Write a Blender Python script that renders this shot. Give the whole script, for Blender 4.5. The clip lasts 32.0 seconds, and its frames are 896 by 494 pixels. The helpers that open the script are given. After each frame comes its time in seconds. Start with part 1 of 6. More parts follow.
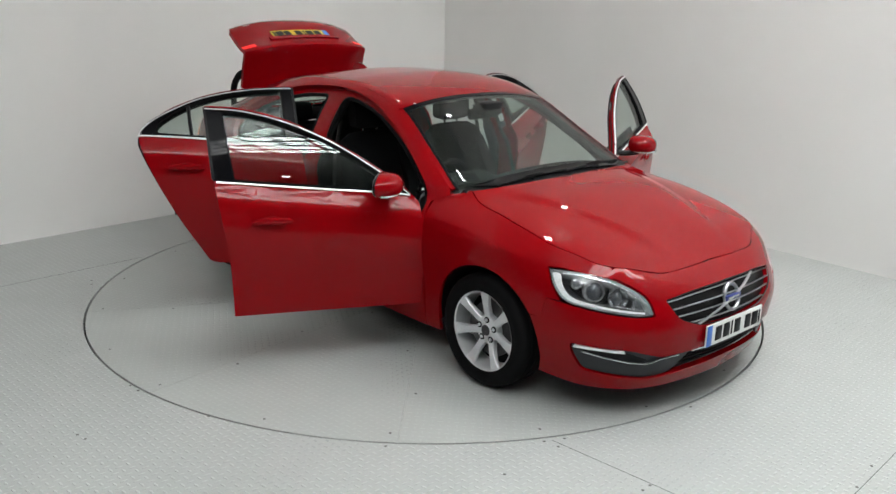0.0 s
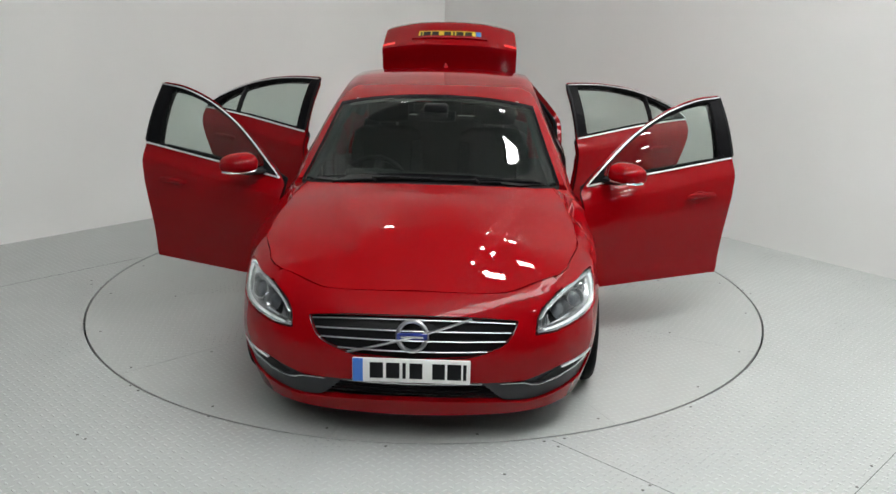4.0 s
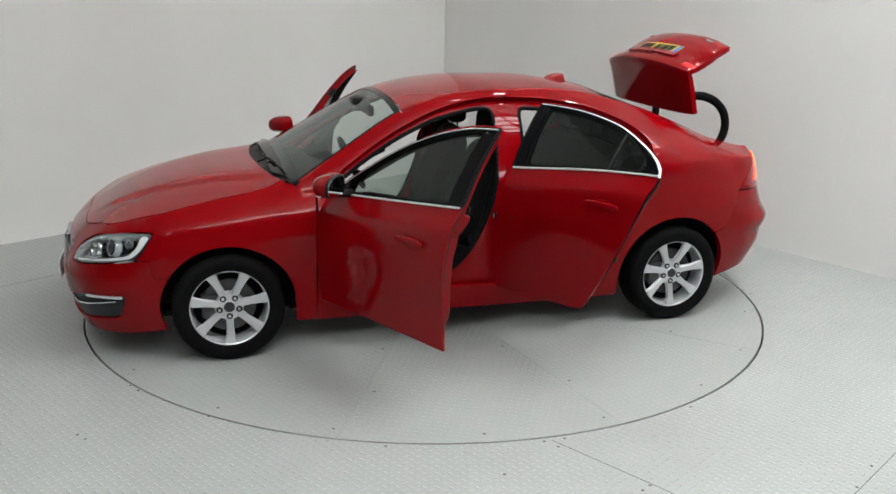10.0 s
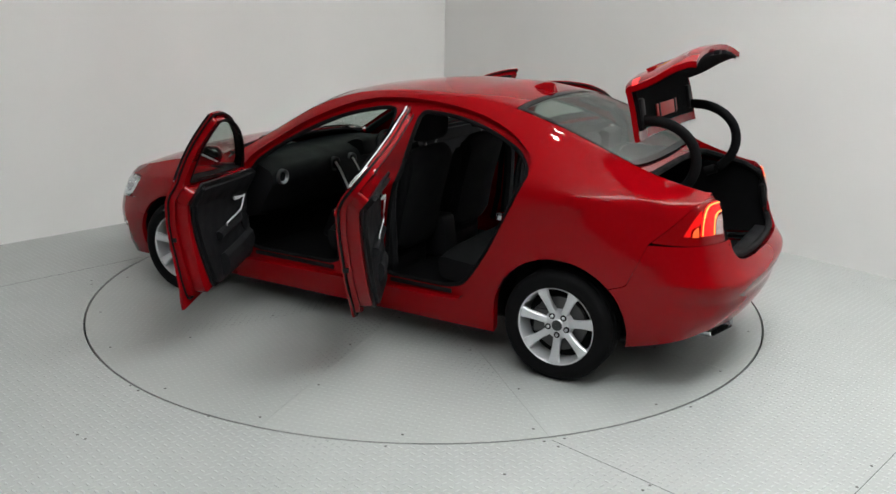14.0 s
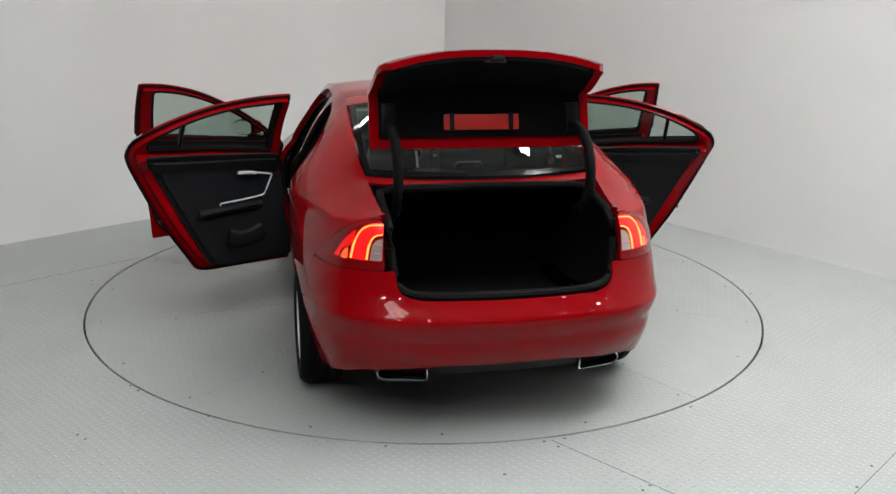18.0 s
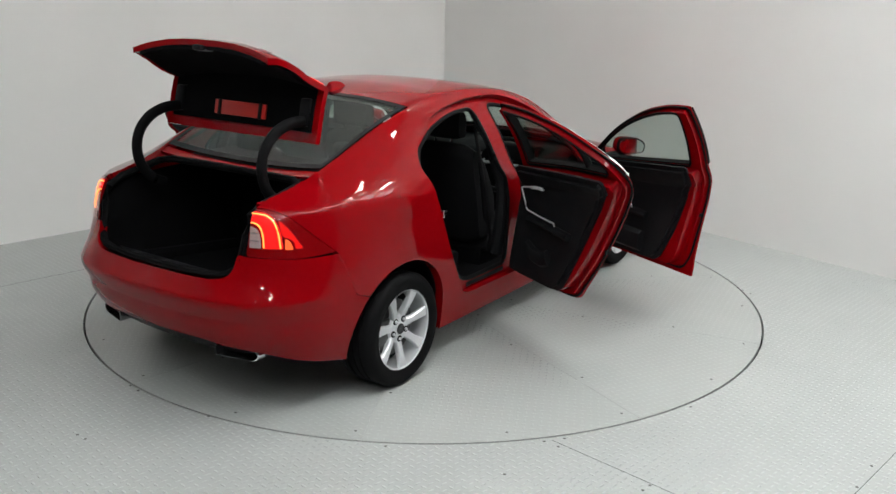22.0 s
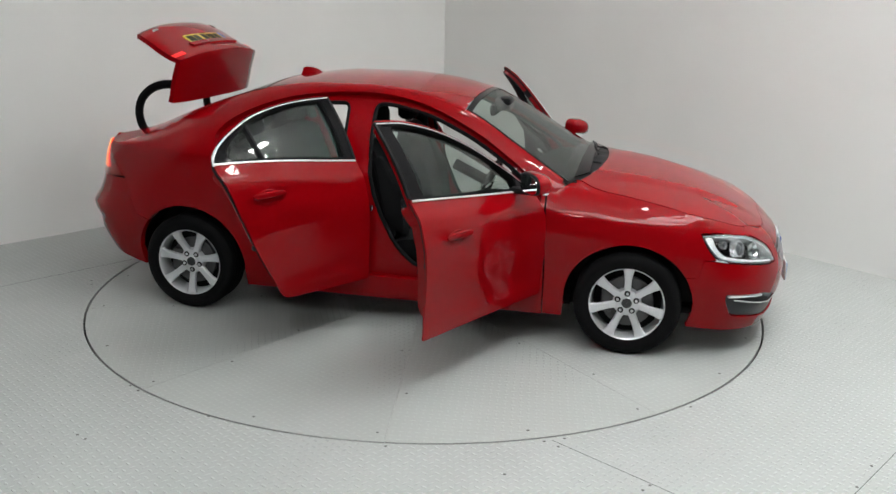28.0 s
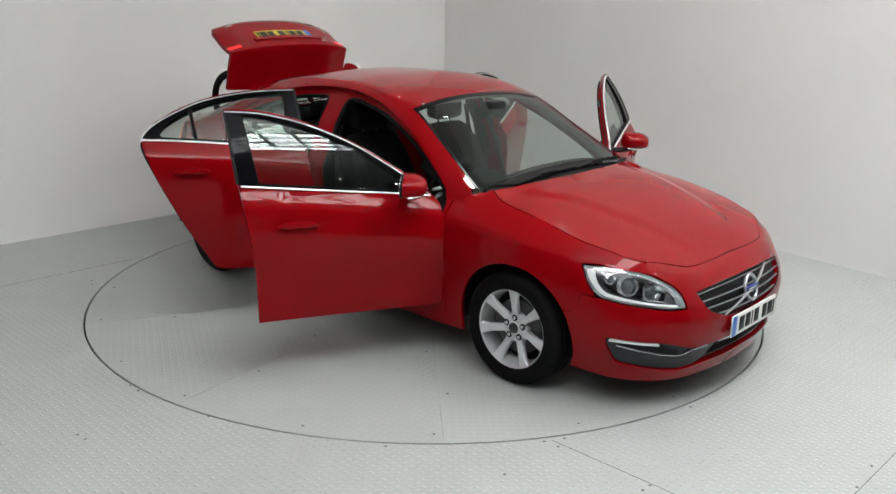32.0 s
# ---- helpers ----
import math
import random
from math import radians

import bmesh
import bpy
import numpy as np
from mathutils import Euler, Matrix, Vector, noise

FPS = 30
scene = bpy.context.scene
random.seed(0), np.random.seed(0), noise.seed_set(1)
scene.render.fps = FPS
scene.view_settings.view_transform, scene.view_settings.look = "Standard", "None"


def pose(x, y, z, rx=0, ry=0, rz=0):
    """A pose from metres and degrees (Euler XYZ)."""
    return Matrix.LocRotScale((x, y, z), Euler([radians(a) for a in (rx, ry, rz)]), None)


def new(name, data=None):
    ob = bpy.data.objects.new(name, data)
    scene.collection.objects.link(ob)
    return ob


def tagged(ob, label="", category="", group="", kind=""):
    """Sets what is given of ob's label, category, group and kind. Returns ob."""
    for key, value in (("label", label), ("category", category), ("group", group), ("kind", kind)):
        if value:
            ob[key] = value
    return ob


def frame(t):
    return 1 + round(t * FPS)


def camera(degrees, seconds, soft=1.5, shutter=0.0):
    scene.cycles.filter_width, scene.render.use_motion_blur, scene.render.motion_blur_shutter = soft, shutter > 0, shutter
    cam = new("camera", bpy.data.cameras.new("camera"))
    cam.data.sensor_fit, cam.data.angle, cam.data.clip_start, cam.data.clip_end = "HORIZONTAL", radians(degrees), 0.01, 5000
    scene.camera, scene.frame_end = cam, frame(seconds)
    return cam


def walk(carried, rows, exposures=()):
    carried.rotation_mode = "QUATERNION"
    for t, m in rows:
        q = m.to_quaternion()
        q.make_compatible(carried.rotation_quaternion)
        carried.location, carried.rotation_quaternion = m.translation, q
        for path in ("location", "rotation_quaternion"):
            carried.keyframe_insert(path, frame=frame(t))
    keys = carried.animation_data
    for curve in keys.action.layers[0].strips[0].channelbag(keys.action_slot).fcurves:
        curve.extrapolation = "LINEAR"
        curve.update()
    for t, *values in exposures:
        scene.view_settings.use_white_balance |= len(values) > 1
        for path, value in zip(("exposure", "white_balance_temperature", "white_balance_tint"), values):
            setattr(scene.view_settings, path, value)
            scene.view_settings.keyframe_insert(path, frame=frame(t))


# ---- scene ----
# A red saloon with all its doors and its boot open turns once on a round steel platform in a white corner of a hall.
EYE = (0.0, -5.974, 2.022)
cam = camera(53.48, 32.0)
CAM_POSE = pose(*EYE, 90 - 16.033, 0, -1.358) @ pose(0, 0, 0, 0, 0, 1.222)
walk(cam, [(0.0, CAM_POSE), (32.0, CAM_POSE)])

# the platform's turn: seconds, degrees
TURN = [(0.0, 0.0), (0.3, -1.6), (0.6, -4.5), (1.0, -8.8), (2.0, -20.45), (3.0, -32.3), (4.0, -44.2), (5.0, -56.1), (6.0, -68.1), (7.0, -79.9),
        (8.0, -91.7), (9.0, -103.5), (10.0, -115.3), (11.0, -127.0), (12.0, -138.5), (13.0, -150.2), (14.0, -161.6), (15.0, -173.4),
        (16.0, -185.4), (17.0, -197.5), (18.0, -209.5), (19.0, -221.1), (20.0, -232.9), (21.0, -244.7), (22.0, -256.4), (23.0, -268.1),
        (24.0, -279.6), (25.0, -291.1), (26.0, -302.6), (27.0, -314.1), (28.0, -325.6), (29.0, -336.95), (30.0, -348.4), (30.3, -350.9),
        (30.6, -352.5), (31.0, -354.1), (31.4, -354.5), (32.0, -354.5)]
AXIS = -49.04          # the car's heading at the start
CAR_AT = (0.062, 0.031)  # the wheelbase's middle on the platform
DISC_R = 2.256

# ---- light ----
world = bpy.data.worlds.new("hall_daylight")
scene.world = world
world.use_nodes = True
wn = world.node_tree.nodes
wn["Background"].inputs[0].default_value = (0.8, 0.86, 0.95, 1)
wn["Background"].inputs[1].default_value = 0.03
scene.view_settings.exposure = 0.0


POWER_PANEL, POWER_FLOOD = 19.0, 83.0


# ---- materials ----
def mat(name, color=(0.5, 0.5, 0.5), rough=0.5, metal=0.0, coat=0.0, spec=0.5, emit=None, power=0.0):
    m = bpy.data.materials.new(name)
    m.use_nodes = True
    b = m.node_tree.nodes["Principled BSDF"]
    b.inputs["Base Color"].default_value = (*color, 1)
    b.inputs["Roughness"].default_value = rough
    b.inputs["Metallic"].default_value = metal
    b.inputs["Coat Weight"].default_value = coat
    b.inputs["Coat Roughness"].default_value = 0.03
    b.inputs["Specular IOR Level"].default_value = spec
    if emit:
        b.inputs["Emission Color"].default_value = (*emit, 1)
        b.inputs["Emission Strength"].default_value = power
    return m


def node(m, kind, **at):
    n = m.node_tree.nodes.new(kind)
    for k, v in at.items():
        n.inputs[k.replace("_", " ")].default_value = v
    return n


def link(m, a, out, b, into):
    m.node_tree.links.new(a.outputs[out], b.inputs[into])


def grain(m, scale, bump=0.2, rough=(0.0, 0.0), tint=0.0, scale2=None):
    """Fine relief, uneven gloss and a slow drift of the colour."""
    b = m.node_tree.nodes["Principled BSDF"]
    co = m.node_tree.nodes.new("ShaderNodeTexCoord")
    n1 = node(m, "ShaderNodeTexNoise", Scale=scale, Detail=4.0)
    link(m, co, "Object", n1, "Vector")
    if bump:
        bp = node(m, "ShaderNodeBump", Strength=bump, Distance=0.002)
        link(m, n1, "Fac", bp, "Height")
        link(m, bp, "Normal", b, "Normal")
    n2 = node(m, "ShaderNodeTexNoise", Scale=scale2 or scale / 12, Detail=3.0)
    link(m, co, "Object", n2, "Vector")
    if rough[1]:
        r = node(m, "ShaderNodeMapRange", From_Min=0.3, From_Max=0.7, To_Min=rough[0], To_Max=rough[1])
        link(m, n2, "Fac", r, "Value")
        link(m, r, "Result", b, "Roughness")
    if tint:
        hsv = m.node_tree.nodes.new("ShaderNodeHueSaturation")
        hsv.inputs["Color"].default_value = b.inputs["Base Color"].default_value
        r = node(m, "ShaderNodeMapRange", From_Min=0.3, From_Max=0.7, To_Min=1 - tint, To_Max=1 + tint)
        link(m, n2, "Fac", r, "Value")
        link(m, r, "Result", hsv, "Value")
        link(m, hsv, "Color", b, "Base Color")
    return m


RED = mat("red_paint", (0.235, 0.001, 0.0032), 0.5, 0.0, 1.0, spec=0.0)
RED.node_tree.nodes["Principled BSDF"].inputs["Coat IOR"].default_value = 1.29
RED.node_tree.nodes["Principled BSDF"].inputs["Coat Roughness"].default_value = 0.008
CHROME = mat("chrome", (0.62, 0.63, 0.65), 0.18, 1.0)
ALLOY = mat("alloy", (0.63, 0.64, 0.66), 0.3, 0.4)
GREYMETAL = mat("grey_metal", (0.2, 0.205, 0.215), 0.4, 0.9)
RUBBER = mat("rubber", (0.005, 0.005, 0.0055), 0.7, spec=0.08)
BLACK = mat("black_plastic", (0.006, 0.006, 0.007), 0.5, spec=0.15)
GLOSSBLACK = mat("gloss_black", (0.006, 0.006, 0.007), 0.12)
FRIT = mat("black_glass_edge", (0.003, 0.003, 0.004), 0.08, spec=0.1)
TRIM = mat("charcoal_trim", (0.0068, 0.0072, 0.0085), 0.6, spec=0.2)
CLOTH = mat("charcoal_cloth", (0.0065, 0.0068, 0.0076), 0.85, spec=0.15)
CARPET = mat("black_carpet", (0.004, 0.004, 0.0045), 0.95, spec=0.08)
HEADLINER = mat("pale_grey_lining", (0.42, 0.41, 0.39), 0.9)
WALLPAINT = mat("white_wall_paint", (0.78, 0.775, 0.76), 0.75)


def tread_plate(name, color, turn, relief, gloss, worn):
    """Painted tread plate: slanting lugs that swap direction from cell to cell, dust and scuffs."""
    m = mat(name, color, 0.4)
    b = m.node_tree.nodes["Principled BSDF"]
    co = m.node_tree.nodes.new("ShaderNodeTexCoord")
    mp = m.node_tree.nodes.new("ShaderNodeMapping")
    mp.inputs["Rotation"].default_value = (0, 0, radians(turn))
    mp.inputs["Scale"].default_value = (1 / 0.04, 1 / 0.04, 1)
    link(m, co, "Object", mp, "Vector")
    sep = m.node_tree.nodes.new("ShaderNodeSeparateXYZ")
    link(m, mp, "Vector", sep, "Vector")

    def calc(op, a, c=None, d=None):
        n = m.node_tree.nodes.new("ShaderNodeMath")
        n.operation = op
        for i, v in enumerate((a, c, d)):
            if v is None:
                continue
            if isinstance(v, (int, float)):
                n.inputs[i].default_value = v
            else:
                m.node_tree.links.new(v, n.inputs[i])
        return n.outputs[0]
    u, v = sep.outputs["X"], sep.outputs["Y"]
    odd = calc("FLOORED_MODULO", calc("ADD", calc("FLOOR", u), calc("FLOOR", v)), 2.0)
    fu, fv = calc("SUBTRACT", calc("FRACT", u), 0.5), calc("SUBTRACT", calc("FRACT", v), 0.5)
    keep = calc("SUBTRACT", 1.0, odd)
    a = calc("ADD", calc("MULTIPLY", fu, odd), calc("MULTIPLY", fv, keep))
    c = calc("ADD", calc("MULTIPLY", fv, odd), calc("MULTIPLY", fu, keep))
    far = calc("ADD", calc("POWER", calc("ABSOLUTE", calc("DIVIDE", a, 0.44)), 2.0), calc("POWER", calc("ABSOLUTE", calc("DIVIDE", c, 0.15)), 2.0))
    lug = calc("MAXIMUM", calc("SUBTRACT", 1.0, far), 0.0)
    lug = calc("POWER", lug, 0.6)
    n1 = node(m, "ShaderNodeTexNoise", Scale=2.2, Detail=5.0, Roughness=0.6)
    link(m, co, "Object", n1, "Vector")
    n2 = node(m, "ShaderNodeTexNoise", Scale=55.0, Detail=3.0)
    link(m, co, "Object", n2, "Vector")
    n3 = node(m, "ShaderNodeTexNoise", Scale=0.7, Detail=3.0)
    link(m, co, "Object", n3, "Vector")
    bp = node(m, "ShaderNodeBump", Strength=relief, Distance=0.003)
    m.node_tree.links.new(calc("ADD", lug, calc("MULTIPLY", n2.outputs["Fac"], 0.12)), bp.inputs["Height"])
    link(m, bp, "Normal", b, "Normal")
    r = node(m, "ShaderNodeMapRange", From_Min=0.3, From_Max=0.7, To_Min=gloss[0], To_Max=gloss[1])
    link(m, n3, "Fac", r, "Value")
    m.node_tree.links.new(calc("SUBTRACT", r.outputs["Result"], calc("MULTIPLY", lug, 0.08)), b.inputs["Roughness"])
    hsv = m.node_tree.nodes.new("ShaderNodeHueSaturation")
    hsv.inputs["Color"].default_value = (*color, 1)
    dust = calc("ADD", calc("MULTIPLY", n1.outputs["Fac"], 0.16), calc("MULTIPLY", n3.outputs["Fac"], 0.14))
    m.node_tree.links.new(calc("ADD", calc("ADD", 0.81, dust), calc("MULTIPLY", lug, worn)), hsv.inputs["Value"])
    link(m, hsv, "Color", b, "Base Color")
    return m


grain(WALLPAINT, 60, 0.06, (0.62, 0.8), 0.03, 0.8)
grain(CLOTH, 420, 0.35, (0.8, 0.95), 0.12, 9)
grain(CARPET, 500, 0.5, (0.9, 1.0), 0.2, 12)
grain(TRIM, 300, 0.2, (0.5, 0.65), 0.08, 8)
grain(RUBBER, 120, 0.15, (0.6, 0.8), 0.2, 9)
grain(BLACK, 260, 0.12, (0.38, 0.52), 0.1, 7)

STEEL = tread_plate("floor_tread_plate", (0.385, 0.403, 0.393), 45, 1.0, (0.31, 0.44), 0.16)
STEEL_DISC = tread_plate("platform_tread_plate", (0.368, 0.385, 0.372), 20, 0.32, (0.3, 0.42), 0.05)
GROOVE = mat("dark_groove", (0.02, 0.02, 0.02), 0.8)
DUSTY = mat("dusty_groove", (0.10, 0.10, 0.095), 0.8)
SCREW = mat("dull_screw", (0.10, 0.095, 0.09), 0.6, 0.5)


def glass(name, tint, gloss=0.06):
    """A clear pane: tinted, mirroring more at a slant."""
    m = bpy.data.materials.new(name)
    m.use_nodes = True
    nt = m.node_tree
    nt.nodes.remove(nt.nodes["Principled BSDF"])
    tr = nt.nodes.new("ShaderNodeBsdfTransparent")
    tr.inputs[0].default_value = (*tint, 1)
    gl = nt.nodes.new("ShaderNodeBsdfGlossy")
    gl.inputs["Roughness"].default_value = 0.0
    gl.inputs["Color"].default_value = (1, 1, 1, 1)
    lw = nt.nodes.new("ShaderNodeLayerWeight")
    pw = nt.nodes.new("ShaderNodeMath")
    pw.operation = "POWER"
    pw.inputs[1].default_value = 5.0
    mr = nt.nodes.new("ShaderNodeMapRange")
    mr.inputs["To Min"].default_value = gloss
    mr.inputs["To Max"].default_value = 0.6
    mx = nt.nodes.new("ShaderNodeMixShader")
    nt.links.new(lw.outputs["Facing"], pw.inputs[0])
    nt.links.new(pw.outputs[0], mr.inputs["Value"])
    nt.links.new(mr.outputs["Result"], mx.inputs[0])
    nt.links.new(tr.outputs[0], mx.inputs[1])
    nt.links.new(gl.outputs[0], mx.inputs[2])
    nt.links.new(mx.outputs[0], nt.nodes["Material Output"].inputs["Surface"])
    return m


GLASS = glass("tinted_glass", (0.76, 0.82, 0.79), 0.035)
LENS = glass("clear_lens", (0.96, 0.97, 0.97), 0.03)


# ---- mesh helpers ----
def lerp(a, b, t):
    return a + (b - a) * t


def step(x):
    x = min(1.0, max(0.0, x))
    return x * x * (3 - 2 * x)


def curve(xs, ys):
    """A smooth function through points, with no overshoot to speak of."""
    xs, ys = list(xs), list(ys)
    if xs[0] > xs[-1]:
        xs, ys = xs[::-1], ys[::-1]
    n = len(xs)
    d = [(ys[i + 1] - ys[i]) / (xs[i + 1] - xs[i]) for i in range(n - 1)]
    m = [d[0]] + [0 if d[i - 1] * d[i] <= 0 else 2 * d[i - 1] * d[i] / (d[i - 1] + d[i]) for i in range(1, n - 1)] + [d[-1]]

    def at(x):
        if x <= xs[0]:
            return ys[0]
        if x >= xs[-1]:
            return ys[-1]
        i = 0
        while x > xs[i + 1]:
            i += 1
        h = xs[i + 1] - xs[i]
        t = (x - xs[i]) / h
        return (ys[i] * (1 + 2 * t) * (1 - t) ** 2 + m[i] * h * t * (1 - t) ** 2
                + ys[i + 1] * t * t * (3 - 2 * t) - m[i + 1] * h * t * t * (1 - t))
    return at


def part(name, bm, material, parent=None, label="", smooth=True):
    """Links a bmesh as one mesh object under a thing or a part."""
    me = bpy.data.meshes.new(name)
    bm.to_mesh(me)
    bm.free()
    ob = new(name, me)
    for x in material if isinstance(material, (list, tuple)) else [material]:
        me.materials.append(x)
    if smooth:
        for p in me.polygons:
            p.use_smooth = True
        me.set_sharp_from_angle(angle=radians(35))
        if "shade" in me.attributes:
            sh = [tuple(a.vector) for a in me.attributes["shade"].data]
            ou = [a.value for a in me.attributes["outer"].data]
            ns = []
            for p in me.polygons:
                for vi in p.vertices:
                    ns.append(sh[vi] if ou[p.index] else tuple(p.normal))
            me.attributes.remove(me.attributes["shade"])
            me.attributes.remove(me.attributes["outer"])
            me.normals_split_custom_set(ns)
    ob.parent = parent
    if label:
        ob["label"] = label
    return ob


def box(bm, lo, hi, bevel=0.0, segs=2, m=None):
    r = bmesh.ops.create_cube(bm, size=1.0)
    c = [(a + b) / 2 for a, b in zip(lo, hi)]
    d = [abs(b - a) for a, b in zip(lo, hi)]
    for v in r["verts"]:
        v.co = Vector((c[0] + v.co.x * d[0], c[1] + v.co.y * d[1], c[2] + v.co.z * d[2]))
    if bevel:
        es = list({e for v in r["verts"] for e in v.link_edges})
        r2 = bmesh.ops.bevel(bm, geom=es, offset=bevel, segments=segs, affect="EDGES", profile=0.5)
        vs = list({v for f in r2["faces"] for v in f.verts} | {v for v in r["verts"] if v.is_valid})
    else:
        vs = r["verts"]
    if m is not None:
        bmesh.ops.transform(bm, matrix=m, verts=vs)
    return vs


def tube(bm, pts, radius, sides=8, flat=None, closed=False):
    """A pipe along points; flat squeezes it: (across, up)."""
    pts = [Vector(p) for p in pts]
    n = len(pts)
    rings = []
    for i, p in enumerate(pts):
        a = pts[(i - 1) % n] if closed or i else pts[0]
        b = pts[(i + 1) % n] if closed or i < n - 1 else pts[-1]
        d = (b - a).normalized()
        up = Vector((0, 0, 1)) if abs(d.z) < 0.9 else Vector((1, 0, 0))
        s = d.cross(up).normalized()
        u = s.cross(d)
        r = radius[i] if isinstance(radius, (list, tuple)) else radius
        fx, fy = flat or (1, 1)
        rings.append([bm.verts.new(p + s * (math.cos(k * math.tau / sides) * r * fx) + u * (math.sin(k * math.tau / sides) * r * fy))
                      for k in range(sides)])
    for i in range(n if closed else n - 1):
        q, w = rings[i], rings[(i + 1) % n]
        for k in range(sides):
            bm.faces.new((q[k], q[(k + 1) % sides], w[(k + 1) % sides], w[k]))
    if not closed:
        bm.faces.new(rings[0][::-1])
        bm.faces.new(rings[-1])


def lathe(bm, profile, sides=48, axis="y", at=(0, 0, 0), close=False):
    """Turns a profile of (radius, along) round an axis."""
    rings = []
    for r, a in profile:
        ring = []
        for k in range(sides):
            c, s = math.cos(k * math.tau / sides) * r, math.sin(k * math.tau / sides) * r
            p = (c, a, s) if axis == "y" else ((a, c, s) if axis == "x" else (c, s, a))
            ring.append(bm.verts.new(Vector(p) + Vector(at)))
        rings.append(ring)
    n = len(rings)
    for i in range(n if close else n - 1):
        q, w = rings[i], rings[(i + 1) % n]
        for k in range(sides):
            bm.faces.new((q[k], q[(k + 1) % sides], w[(k + 1) % sides], w[k]))
    return rings


def rounded(pts, r=0.03, stepsize=0.035):
    """A closed outline from corners (u, v[, radius]), its corners rounded and its sides split."""
    out = []
    n = len(pts)
    P = [Vector(p[:2]) for p in pts]
    for i in range(n):
        a, b, c = P[i - 1], P[i], P[(i + 1) % n]
        rr = pts[i][2] if len(pts[i]) > 2 else r
        la, lc = (a - b).length, (c - b).length
        rr = min(rr, la * 0.48, lc * 0.48)
        s, e = b + (a - b).normalized() * rr, b + (c - b).normalized() * rr
        k = 5 if rr > 0.004 else 1
        for j in range(k + 1):
            t = j / k
            q = s * (1 - t) ** 2 + b * 2 * t * (1 - t) + e * t * t
            if not out or (q - out[-1]).length > 1e-4:
                out.append(q)
    if (out[0] - out[-1]).length < 1e-4:
        out.pop()
    res = []
    for i, q in enumerate(out):
        w = out[(i + 1) % len(out)]
        m = max(1, int((w - q).length / stepsize + 0.5))
        res += [q.lerp(w, j / m) for j in range(m)]
    return res


def inside(p, poly):
    c = False
    for i in range(len(poly)):
        a, b = poly[i - 1], poly[i]
        if (a.y > p.y) != (b.y > p.y) and p.x < (b.x - a.x) * (p.y - a.y) / (b.y - a.y) + a.x:
            c = not c
    return c


def gap_to(p, poly):
    best = 9.0
    for i in range(len(poly)):
        a, b = poly[i - 1], poly[i]
        d = b - a
        t = max(0, min(1, (p - a).dot(d) / max(d.length_squared, 1e-12)))
        best = min(best, (a + d * t - p).length)
    return best


